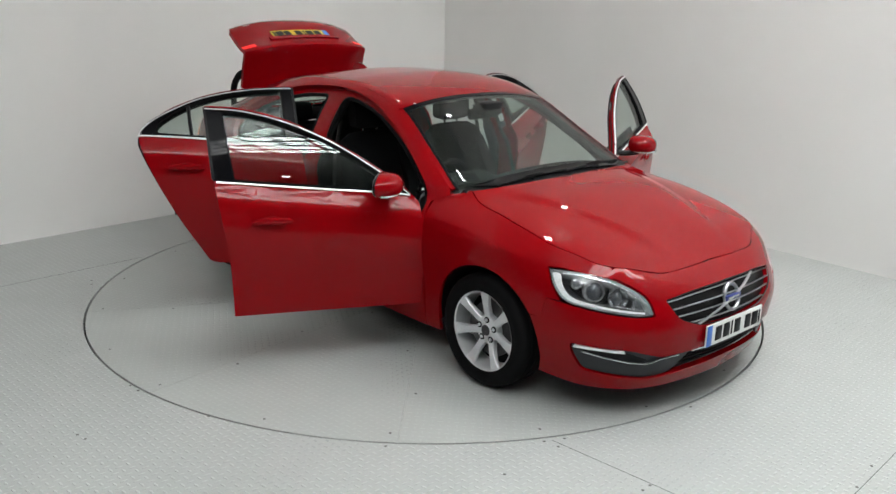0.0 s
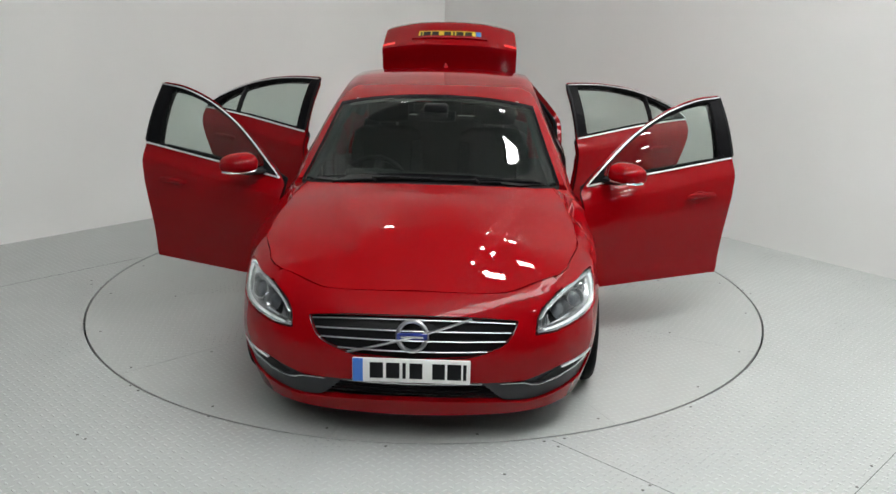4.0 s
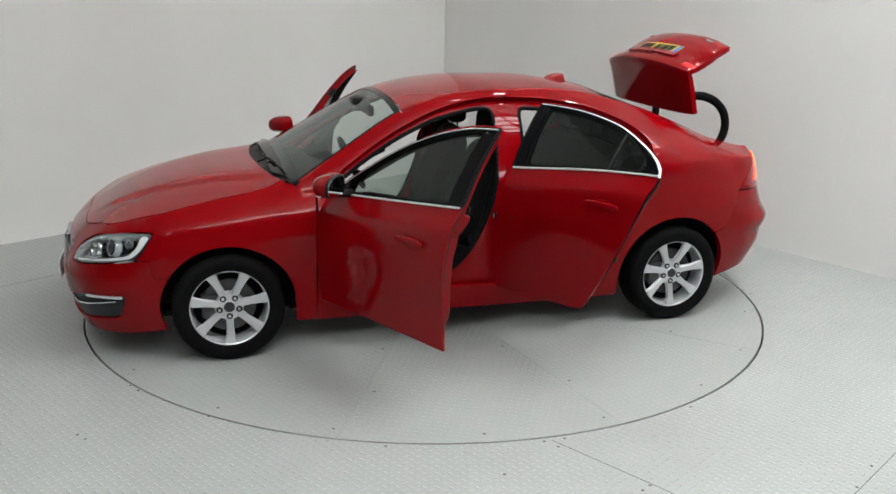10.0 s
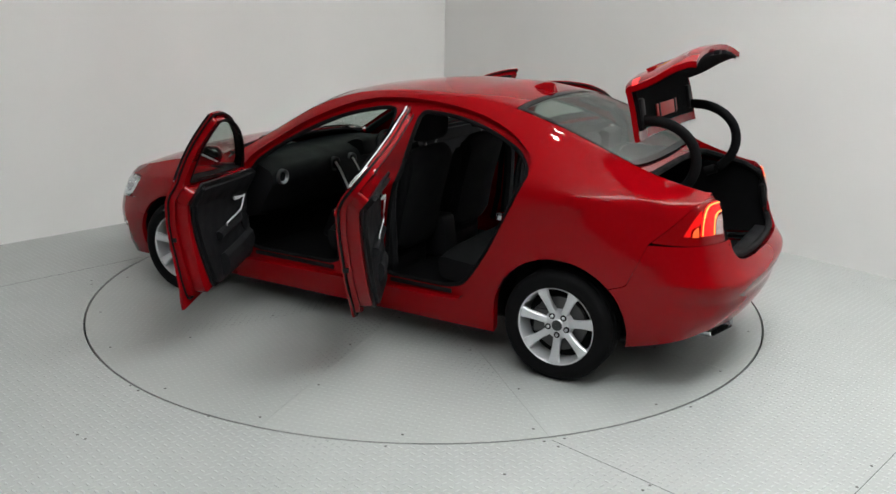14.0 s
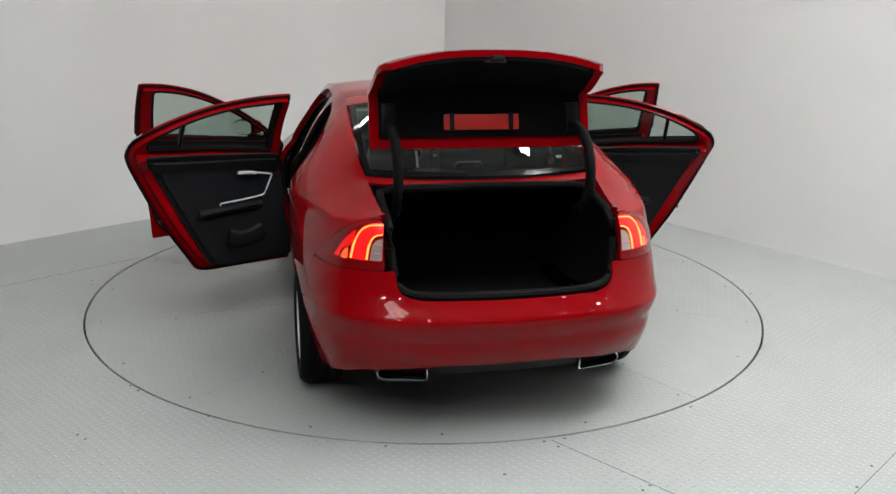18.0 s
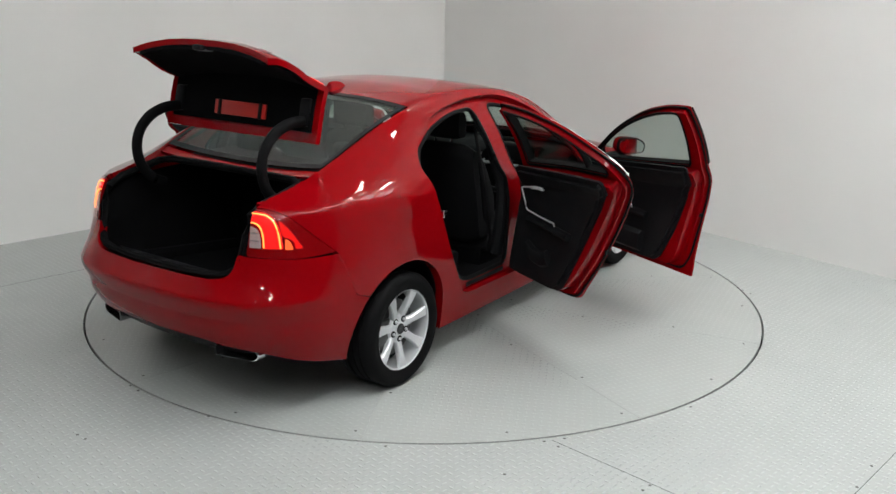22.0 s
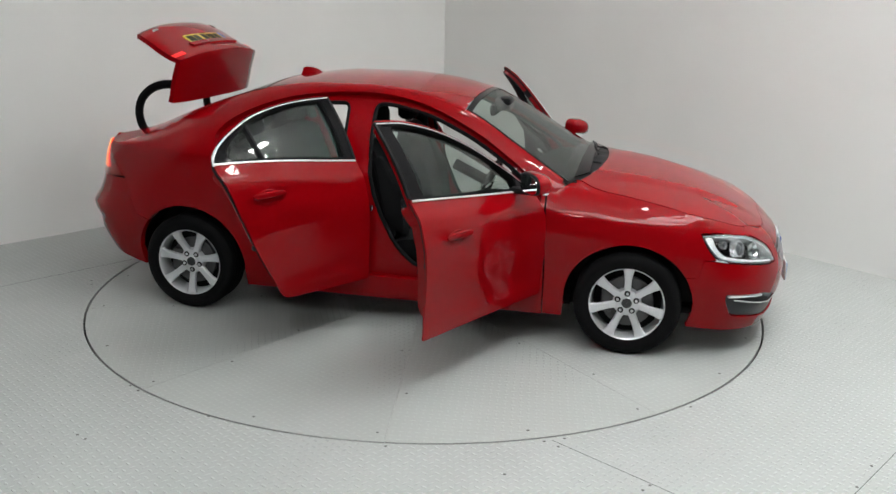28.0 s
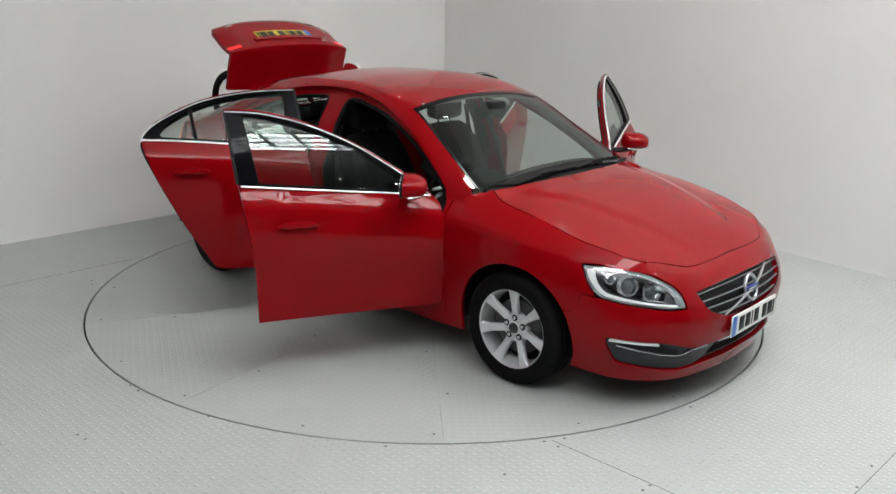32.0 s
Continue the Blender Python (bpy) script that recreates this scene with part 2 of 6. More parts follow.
def skin(bm, outline, surf, thick=0.012, holes=(), grid=0.05, flip=False, lift=0.0, soft=None, folds=()):
    """A panel: the part of a surface inside an outline, with thickness inwards (soft: rounds its shading where panels meet)."""
    from mathutils.geometry import delaunay_2d_cdt
    shade = bm.verts.layers.float_vector.new("shade")
    outer = bm.faces.layers.int.new("outer")
    polys = [outline, *holes]
    vs, es = [], []
    for poly in polys:
        k = len(vs)
        vs += [Vector(p[:2]) for p in poly]
        es += [(k + i, k + (i + 1) % len(poly)) for i in range(len(poly))]
    lo = [min(p[i] for p in outline) for i in (0, 1)]
    hi = [max(p[i] for p in outline) for i in (0, 1)]
    nu, nv = max(1, int((hi[0] - lo[0]) / grid)), max(1, int((hi[1] - lo[1]) / grid))
    for i in range(1, nu):
        for j in range(1, nv):
            p = Vector((lo[0] + (hi[0] - lo[0]) * i / nu, lo[1] + (hi[1] - lo[1]) * j / nv))
            if inside(p, outline) and not any(inside(p, h) for h in holes) and min(gap_to(p, q) for q in polys) > grid * 0.4 and all(abs(p.y - f(p.x)) > 0.034 for f in folds):
                vs.append(p)
    # rows of points along the pressed lines keep them crisp
    for f in folds:
        for i in range(1, int((hi[0] - lo[0]) / 0.03)):
            for o in (-0.022, -0.007, 0.0, 0.007, 0.022):
                x = lo[0] + 0.03 * i
                p = Vector((x, f(x) + o))
                if inside(p, outline) and not any(inside(p, h) for h in holes) and min(gap_to(p, q) for q in polys) > 0.008:
                    vs.append(p)
    V, _, F, *_ = delaunay_2d_cdt(vs, es, [], 1, 1e-5)
    keep = []
    for f in F:
        c = sum((V[i] for i in f), Vector((0, 0))) / len(f)
        if inside(c, outline) and not any(inside(c, h) for h in holes):
            keep.append(tuple(f))
    e = 0.004
    pos, nor = [], []
    for p in V:
        q = Vector(surf(p.x, p.y))
        du = Vector(surf(p.x + e, p.y)) - Vector(surf(p.x - e, p.y))
        dv = Vector(surf(p.x, p.y + e)) - Vector(surf(p.x, p.y - e))
        n = du.cross(dv)
        n = n.normalized() if n.length > 1e-12 else Vector((0, 0, 1))
        if flip or (soft and p.x > 5.0 and n.z < -0.5):
            n = -n
        pos.append(q + n * lift)
        nor.append(n)
    top = [bm.verts.new(p) for p in pos]
    # shading follows the surface itself, so that reflections run evenly
    for v, p in zip(top, V):
        e = 0.014 if soft is None else 0.009 + 0.045 * step((-1.05 - v.co.x) / 0.2) * step((v.co.z - 1.06) / 0.06)
        n = (Vector(surf(p.x + e, p.y)) - Vector(surf(p.x - e, p.y))).cross(Vector(surf(p.x, p.y + e)) - Vector(surf(p.x, p.y - e)))
        n = n.normalized() if n.length > 1e-12 else Vector((0, 0, 1))
        n = -n if flip else n
        v[shade] = n if soft is None else soft(v.co, n)
    low = [bm.verts.new(p - n * thick) for p, n in zip(pos, nor)]
    for v, w in zip(low, top):
        v[shade] = -w[shade]
    edges = {}
    for f in keep:
        if flip:
            f = f[::-1]
        bm.faces.new([top[i] for i in f])[outer] = 1
        bm.faces.new([low[i] for i in f[::-1]])[outer] = 1
        for i in range(len(f)):
            a, b = f[i], f[(i + 1) % len(f)]
            if (b, a) in edges:
                del edges[(b, a)]
            else:
                edges[(a, b)] = 1
    for a, b in edges:
        bm.faces.new((top[b], top[a], low[a], low[b]))
    loose = [v for v in top + low if not v.link_faces]
    for v in loose:
        bm.verts.remove(v)
    return bm


def mirrored(bm):
    """Turns the mesh to the car's other side."""
    shade = bm.verts.layers.float_vector.get("shade")
    for v in bm.verts:
        v.co.y = -v.co.y
        if shade:
            n = v[shade]
            v[shade] = Vector((n[0], -n[1], n[2]))
    bmesh.ops.reverse_faces(bm, faces=bm.faces)
    return bm


def eased(pts, n=5):
    """A smooth run through the given points."""
    P = [Vector(p) for p in pts]
    P = [P[0] * 2 - P[1]] + P + [P[-1] * 2 - P[-2]]
    out = []
    for i in range(1, len(P) - 2):
        for j in range(n):
            t = j / n
            out.append(0.5 * (2 * P[i] + (P[i + 1] - P[i - 1]) * t + (2 * P[i - 1] - 5 * P[i] + 4 * P[i + 1] - P[i + 2]) * t * t + (3 * P[i] - P[i - 1] - 3 * P[i + 1] + P[i + 2]) * t ** 3))
    return [tuple(q) for q in out] + [tuple(P[-2])]


# ---- the hall ----
CORNER = (0.17, 4.73)


def wall(name, a, b, label):
    a, b = Vector(a), Vector(b)
    d = (b - a).normalized()
    n = Vector((-d.y, d.x))
    bm = bmesh.new()
    # a smooth cove joins wall and floor
    prof = [(0.0, 0.0), (0.012, 0.0), (0.012, 0.02), (0.0, 0.05), (0.0, 0.7), (0.0, 1.5), (0.0, 2.3), (0.0, 3.1), (0.0, 4.0), (0.0, 5.5), (0.0, 6.98), (-0.15, 6.98), (-0.15, 0.0)]
    k = 12
    rows = [[bm.verts.new((*(a.lerp(b, i / k) + n * o), z)) for o, z in prof] for i in range(k + 1)]
    for i in range(k):
        for j in range(len(prof) - 1):
            bm.faces.new((rows[i][j], rows[i + 1][j], rows[i + 1][j + 1], rows[i][j + 1]))
    bmesh.ops.recalc_face_normals(bm, faces=bm.faces)
    ob = part(name, bm, WALLPAINT)
    return tagged(ob, label, "wall", kind="structure")


wall("wall_left", (CORNER[0] - 9.2, CORNER[1] - 9.2), CORNER, "smooth off-white painted studio wall meeting the other in a corner")
wall("wall_right", CORNER, (CORNER[0] + 8.6, CORNER[1] - 10.6), "smooth off-white painted studio wall meeting the other in a corner")


def build_floor():
    bm = bmesh.new()
    n = 120
    ro = DISC_R + 0.007
    inner = [bm.verts.new((math.cos(i * math.tau / n) * ro, math.sin(i * math.tau / n) * ro, 0)) for i in range(n)]
    low = [bm.verts.new((v.co.x, v.co.y, -0.08)) for v in inner]
    far = []
    for i in range(n):
        a = i * math.tau / n
        c, s = math.cos(a), math.sin(a)
        k = 14 / max(abs(c), abs(s))
        far.append(bm.verts.new((c * k, s * k, 0)))
    for i in range(n):
        j = (i + 1) % n
        bm.faces.new((inner[i], far[i], far[j], inner[j]))
        bm.faces.new((low[i], inner[i], inner[j], low[j]))
    ob = part("floor", bm, STEEL, smooth=False)
    tagged(ob, "light grey painted steel tread plate floor", "floor", kind="structure")
    bm = bmesh.new()
    lathe(bm, [(0.001, -0.08), (ro, -0.08)], 96, "z")
    part("pit", bm, GROOVE, ob, smooth=False)
    # joints between the floor's plates, parallel to the walls
    d, e = Vector((0.707, 0.707, 0)), Vector((0.707, -0.707, 0))

    def joint(c, along_, length):
        bm = bmesh.new()
        across = Vector((-along_.y, along_.x, 0)) * 0.0014
        c = Vector(c)
        q = [c - across, c + across, c + along_ * length + across, c + along_ * length - across]
        va = [bm.verts.new((v.x, v.y, 0.0006)) for v in q]
        vb = [bm.verts.new((v.x, v.y, -0.002)) for v in q]
        bm.faces.new(va)
        for i in range(4):
            bm.faces.new((va[i], va[(i + 1) % 4], vb[(i + 1) % 4], vb[i]))
        bmesh.ops.recalc_face_normals(bm, faces=bm.faces)
        part("plate_joint", bm, GROOVE, ob, smooth=False)
    joint((-2.95, -0.10, 0), d, 1.05)
    joint((1.70, -2.79, 0), d, 3.2)
    joint((0.60, -2.21, 0), e, 1.6)
    screws(ob, [(-2.73, 0.12), (-2.70, 0.155), (-2.38, 0.06), (-2.35, -0.02), (-2.12, -0.78), (-1.55, -1.66), (-1.49, -1.72), (-1.06, -2.0), (-0.18, -2.28), (0.56, -2.22), (0.62, -2.27), (0.66, -2.19),
                (2.27, 0.05), (2.30, -0.03), (2.25, 0.10), (1.36, -1.84), (0.35, -2.52), (0.93, -2.64), (0.97, -2.60), (-1.62, -2.2), (-1.57, -2.24), (1.87, -2.6), (2.02, -2.42)])


def screws(parent, places):
    """Small dark countersunk screws, flush in the plates."""
    mesh = None
    for x, y in places:
        if mesh is None:
            bm = bmesh.new()
            lathe(bm, [(0.0005, 0.0012), (0.006, 0.001), (0.0075, 0.0)], 10, "z")
            o = part("screw", bm, SCREW, parent)
            mesh = o.data
        else:
            o = new("screw", mesh)
            o.parent = parent
        o.matrix_basis = pose(x, y, 0)


build_floor()

turntable = new("turntable")
tagged(turntable, "round grey steel tread plate turntable flush with the floor", "turntable")


def build_turntable():
    """Ten sector plates with fine joints, each screwed down along its sides."""
    r1, r0, n = DISC_R - 0.006, 0.30, 14
    bm = bmesh.new()
    vs = []
    half = radians(18)
    for z in (0.0, -0.02):
        row = []
        for r, lo in ((r0, True), (r1, False)):
            g = 0.0008 / r
            for i in range(n + 1):
                a = lerp(-half + g, half - g, (i if lo else n - i) / n)
                row.append(bm.verts.new((r * math.cos(a), r * math.sin(a), z)))
        vs.append(row)
    bm.faces.new(vs[0])
    m = len(vs[0])
    for i in range(m):
        bm.faces.new((vs[0][i], vs[0][(i + 1) % m], vs[1][(i + 1) % m], vs[1][i]))
    bmesh.ops.recalc_face_normals(bm, faces=bm.faces)
    first = part("sector_plate", bm, STEEL_DISC, turntable, smooth=False)
    places = []
    for k in range(10):
        a = 14.8 + 18 + 36 * k
        o = first if k == 0 else new("sector_plate", first.data)
        o.parent = turntable
        o.matrix_basis = pose(0, 0, 0, 0, 0, a)
        b = radians(14.8 + 36 * k)
        for r, w in ((0.62, 0.045), (1.15, -0.045), (1.72, 0.045), (2.16, -0.045)):
            places.append((r * math.cos(b) - w * math.sin(b), r * math.sin(b) + w * math.cos(b)))
        for w in (18,):
            places.append((2.17 * math.cos(b + radians(w)), 2.17 * math.sin(b + radians(w))))
    bm = bmesh.new()
    lathe(bm, [(0.0005, 0.0), (r0 - 0.003, 0.0), (r0 - 0.003, -0.02)], 48, "z")
    part("centre_plate", bm, STEEL_DISC, turntable, smooth=False)
    bm = bmesh.new()
    lathe(bm, [(0.0005, -0.02), (r1 - 0.004, -0.02), (r1 - 0.004, -0.05)], 72, "z")
    part("underframe", bm, DUSTY, turntable, smooth=False)
    screws(turntable, places)


build_turntable()


# ---- the car ----
# x forward, y to its left, z up; the origin on the ground amid the wheels
car = new("car")
tagged(car, "glossy red saloon car with its doors and boot open", "car")

# the plan at its widest, from the nose's middle round the left side to the tail's middle
PX = [2.315, 2.30, 2.25, 2.14, 1.96, 1.70, 1.39, 0.9, 0.3, -0.3, -0.9, -1.39, -1.7, -1.95, -2.12, -2.235, -2.29, -2.31]
PY = [0.0, 0.25, 0.50, 0.70, 0.835, 0.896, 0.918, 0.912, 0.91, 0.915, 0.92, 0.922, 0.895, 0.838, 0.742, 0.58, 0.35, 0.0]
PS = [0.0]
for _i in range(1, len(PX)):
    PS.append(PS[-1] + math.hypot(PX[_i] - PX[_i - 1], PY[_i] - PY[_i - 1]))


def spline(s, xs, ys):
    """Catmull-Rom through uneven points."""
    n = len(xs)
    s = min(max(s, xs[0]), xs[-1])
    i = 0
    while i < n - 2 and s > xs[i + 1]:
        i += 1
    h = xs[i + 1] - xs[i]
    t = (s - xs[i]) / h

    def tang(k):
        a, b = max(0, k - 1), min(n - 1, k + 1)
        return (ys[b] - ys[a]) / (xs[b] - xs[a])
    m0, m1 = tang(i), tang(i + 1)
    if ys is PX and i == 0:
        m0 = 0.0
    if ys is PX and i == n - 2:
        m1 = 0.0
    return (ys[i] * (1 + 2 * t) * (1 - t) ** 2 + m0 * h * t * (1 - t) ** 2 + ys[i + 1] * t * t * (3 - 2 * t) - m1 * h * t * t * (1 - t))


S_END = PS[-1]
# a fine table of the plan: place and inward direction
_N = 1600
_TAB = []
for _i in range(_N + 1):
    _s = S_END * _i / _N
    _a, _b = max(0, _s - 0.004), min(S_END, _s + 0.004)
    _dx, _dy = spline(_b, PS, PX) - spline(_a, PS, PX), spline(_b, PS, PY) - spline(_a, PS, PY)
    _k = math.hypot(_dx, _dy)
    _TAB.append((spline(_s, PS, PX), spline(_s, PS, PY), -_dy / _k, _dx / _k))


def plan(s):
    u = min(max(s / S_END, 0.0), 1.0) * _N
    i = min(int(u), _N - 1)
    t = u - i
    return [p + (q - p) * t for p, q in zip(_TAB[i], _TAB[i + 1])]


def s_of(x):
    """The place along the plan's outline for an x on the side."""
    lo, hi = 0, _N
    while hi - lo > 1:
        mid = (lo + hi) // 2
        if _TAB[mid][0] > x:
            lo = mid
        else:
            hi = mid
    xa, xb = _TAB[lo][0], _TAB[hi][0]
    t = 0.0 if xa == xb else (xa - x) / (xa - xb)
    return S_END * (lo + min(max(t, 0), 1)) / _N


# how far the side draws in from the widest plan, by height, at stations from nose to tail
ZK = [0.14, 0.25, 0.35, 0.45, 0.55, 0.62, 0.70, 0.78, 0.86, 0.93, 1.0]
STATIONS = [
    (0.0, [0.075, 0.03, 0.012, 0.0, 0.014, 0.045, 0.13, 0.27, 0.42, 0.55, 0.68]),
    (PS[2], [0.08, 0.035, 0.012, 0.0, 0.018, 0.05, 0.105, 0.22, 0.36, 0.48, 0.6]),
    (PS[4], [0.08, 0.04, 0.012, 0.0, 0.012, 0.025, 0.05, 0.11, 0.22, 0.33, 0.45]),
    (PS[5], [0.08, 0.05, 0.02, 0.006, 0.003, 0.006, 0.02, 0.055, 0.13, 0.24, 0.4]),
    (PS[6], [0.08, 0.055, 0.03, 0.012, 0.0, 0.0, 0.008, 0.026, 0.085, 0.18, 0.35]),
    (PS[7], [0.07, 0.042, 0.035, 0.028, 0.014, 0.004, 0.0, 0.012, 0.045, 0.10, 0.2]),
    (PS[9], [0.07, 0.045, 0.042, 0.032, 0.016, 0.005, 0.0, 0.008, 0.032, 0.07, 0.1]),
    (PS[11], [0.08, 0.055, 0.04, 0.016, 0.002, 0.0, 0.0, 0.006, 0.03, 0.08, 0.15]),
    (PS[13], [0.14, 0.08, 0.04, 0.014, 0.0, 0.004, 0.022, 0.045, 0.065, 0.095, 0.14]),
    (PS[15], [0.25, 0.17, 0.09, 0.025, 0.0, 0.035, 0.075, 0.095, 0.11, 0.135, 0.17]),
    (S_END, [0.25, 0.17, 0.09, 0.025, 0.0, 0.04, 0.085, 0.11, 0.125, 0.145, 0.18])]
PROFILES = [(s, curve(ZK, d)) for s, d in STATIONS]
belt = curve([0.9, 0.83, 0.3, -0.3, -0.9, -1.2, -1.5, -1.8, -2.1], [0.915, 0.93, 0.99, 1.058, 1.126, 1.142, 1.10, 1.048, 1.02])


def tent(z, at, wide, soft=0.008):
    """A fold of the sheet: highest at its line, falling evenly to both sides."""
    return max(0.0, 1.0 - (math.hypot(z - at, soft) - soft) / wide)


def inset(s, z, x):
    zz = z - (belt(x) - 0.93) * step((z - 0.35) / 0.5)
    i = 0
    while i < len(PROFILES) - 2 and s > PROFILES[i + 1][0]:
        i += 1
    (sa, fa), (sb, fb) = PROFILES[i], PROFILES[i + 1]
    t = min(1, max(0, (s - sa) / (sb - sa)))
    # pressed lines: under the windows, on the rear shoulder, along the doors' foot and round the rear bumper
    crease = 0.010 * tent(zz, 0.842 - 0.07 * step((1.8 - s) / 0.6), 0.07, 0.005) * step((s - 1.12) / 0.3) * step((4.25 - s) / 0.4)
    crease += 0.015 * tent(z, 1.012 + 0.028 * step((s - 4.1) / 0.4), 0.11, 0.005) * step((s - 3.95) / 0.4) * step((5.0 - s) / 0.2)
    crease += 0.005 * tent(z, 0.375, 0.05) * step((s - 2.05) / 0.2) * step((3.9 - s) / 0.2)
    crease += (0.018 * tent(z, 0.622, 0.08, 0.006) - 0.008 * tent(z, 0.515, 0.05, 0.006)) * step((s - 4.72) / 0.35)
    return lerp(fa(zz), fb(zz), t * 0.5 + step(t) * 0.5) - crease


def lower(s, z):
    """The body below the belt, by the way along the plan and the height."""
    x, y, nx, ny = plan(s)
    d = inset(s, z, x)
    return (x + nx * d, y + ny * d, z)


# the rail where the side windows meet screen, roof, rear window and boot lid
RX = [1.02, 0.7, 0.3, 0.0, -0.3, -0.6, -0.9, -1.2, -1.5, -1.75, -2.0, -2.1]
rail_y = curve(RX, [0.775, 0.70, 0.622, 0.60, 0.592, 0.588, 0.59, 0.598, 0.598, 0.575, 0.555, 0.55])
rail_z = curve(RX, [0.945, 1.135, 1.355, 1.43, 1.452, 1.45, 1.418, 1.342, 1.232, 1.132, 1.068, 1.052])


def side(s, z):
    """The left flank by the way along the plan and the height: body below the belt, the windows' plane above it."""
    x = plan(s)[0]
    zb = belt(x)
    if z <= zb or x > 1.0:
        return lower(s, z)
    xb, yb, _ = lower(s, zb)
    xt = max(x, -2.06)
    zr = max(rail_z(xt), zb + 0.02)
    w = min(1.3, (z - zb) / (zr - zb))
    bulge = 0.025 * min(1.0, max(0.0, (zr - zb) / 0.2)) * math.sin(math.pi * min(1, max(0, w)))
    return (lerp(xb, xt, w), lerp(yb, rail_y(xt), w) + bulge, z)


CX = [2.2, 2.15, 1.95, 1.7, 1.4, 1.15, 0.36, 0.1, -0.3, -0.6, -0.95, -1.3, -1.62, -1.75, -1.95, -2.08, -2.2]
CZ = [0.690, 0.720, 0.822, 0.908, 0.973, 1.001, 1.396, 1.452, 1.489, 1.488, 1.448, 1.308, 1.15, 1.115, 1.112, 1.118, 1.13]
mid_z = curve(CX, CZ)
hood_drop = curve([2.2, 2.0, 1.7, 1.39, 1.02], [0.04, 0.053, 0.067, 0.07, 0.055])


def top(x, y):
    """Bonnet, screen, roof, rear window and boot deck by x and y."""
    y = abs(y)
    if x > 1.02:
        ridge = 0.013 * (1 - step((y - lerp(0.25, 0.56, (2.1 - x) / 1.0) + 0.05) / 0.11)) * step((2.16 - x) / 0.3) * step((x - 1.05) / 0.15)
        return (x, y, mid_z(x) - 0.006 - hood_drop(x) * (y / 0.78) ** 2.6 + ridge)
    k = min(1.2, y / rail_y(x)) ** 2.4
    return (x, y, mid_z(x) - (mid_z(x) - rail_z(x)) * k)


def meet(s):
    """The height at which the flank runs into the bonnet; along the nose the joint keeps level."""
    lo, hi = 0.60, 0.98
    k = max(s, 0.8)
    for _ in range(22):
        m = (lo + hi) / 2
        p = lower(k, m)
        if top(p[0], p[1])[2] > m:
            lo = m
        else:
            hi = m
    return lerp(0.716, lo, step((s - 0.42) / 0.38))


def shoulder_fold(s):
    return 1.012 + 0.028 * step((s - 4.1) / 0.4)


def side_fold(s):
    return belt(plan(s)[0]) - 0.088 - 0.07 * step((1.8 - s) / 0.6)


_EDGE = {}


def rail_normal(x):
    """The direction halfway between roof and side along the rail."""
    k = round(x / 0.03)
    if k not in _EDGE:
        x = k * 0.03
        y, h, e = rail_y(x) - 0.035, 0.01, s_of(x)
        a = (Vector(top(x + h, y)) - Vector(top(x - h, y))).cross(Vector(top(x, y + h)) - Vector(top(x, y - h))).normalized()
        z = rail_z(x) - 0.05
        b = (Vector(side(e + h, z)) - Vector(side(e - h, z))).cross(Vector(side(e, z + h)) - Vector(side(e, z - h))).normalized()
        _EDGE[k] = (a + b).normalized()
    return _EDGE[k]


def round_rail(q, n):
    """Rounds the shading over the rail between roof and side."""
    x, y = q.x, abs(q.y)
    if not -1.9 < x < 0.9:
        return n
    d = math.hypot(y - rail_y(x), q.z - rail_z(x))
    w = (1 - step(d / 0.075)) * step((0.9 - x) / 0.1) * step((x + 1.9) / 0.15)
    if w <= 0.0:
        return n
    m = rail_normal(x).copy()
    if q.y < 0:
        m.y = -m.y
    return n.lerp(m, w).normalized()


def rounded_s(pts, r=0.03, stepsize=0.035):
    """As rounded, from corners given by x and z on the flank."""
    return [Vector((s_of(p.x), p.y)) for p in rounded(pts, r, stepsize)]


def arch(cx, rx, rz, a0, a1, n=18):
    return [(cx + rx * math.cos(radians(a0 + (a1 - a0) * i / n)), HUB_Z + rz * math.sin(radians(a0 + (a1 - a0) * i / n)), 0.0) for i in range(n + 1)]


BOTH = (("left", 1), ("right", -1))
HUB_X, HUB_Z = 1.388, 0.308
TYRE_R = 0.308
ARCH_X, ARCH_Z = 0.372, 0.358
REAR_ARCH_X, REAR_ARCH_Z = 0.382, 0.378


def flank(name, outline, material, parent, holes=(), thick=0.012, surf=side, grid=0.05, lift=0.0, sign=1, label="", at=None, folds=()):
    """A panel on one flank from outlines along the plan."""
    bm = skin(bmesh.new(), outline, surf, thick, holes, grid, lift=lift, soft=round_rail if material is RED else None, folds=folds)
    if at is not None:
        for v in bm.verts:
            v.co -= Vector(at)
    if sign < 0:
        mirrored(bm)
    return part(name, bm, material, parent, label)


def sheet(name, outline, material, parent, thick=0.012, grid=0.05, holes=(), lift=0.0, label=""):
    """A panel on bonnet, roof or screens from outlines in x and y."""
    def surf(x, y):
        q = top(x, y)
        return (q[0], y, q[2])
    return part(name, skin(bmesh.new(), outline, surf, thick, holes, grid, lift=lift, soft=round_rail if material is RED else None), material, parent, label)


def nose_at(s, z):
    """Along the nose, with negative s on the right."""
    q = lower(abs(s), z)
    return (q[0], q[1] if s >= 0 else -q[1], q[2])


def tail_at(s, z):
    """Along the tail, counted from its middle, positive on the left."""
    q = lower(S_END - abs(s), z)
    return (q[0], q[1] if s >= 0 else -q[1], q[2])


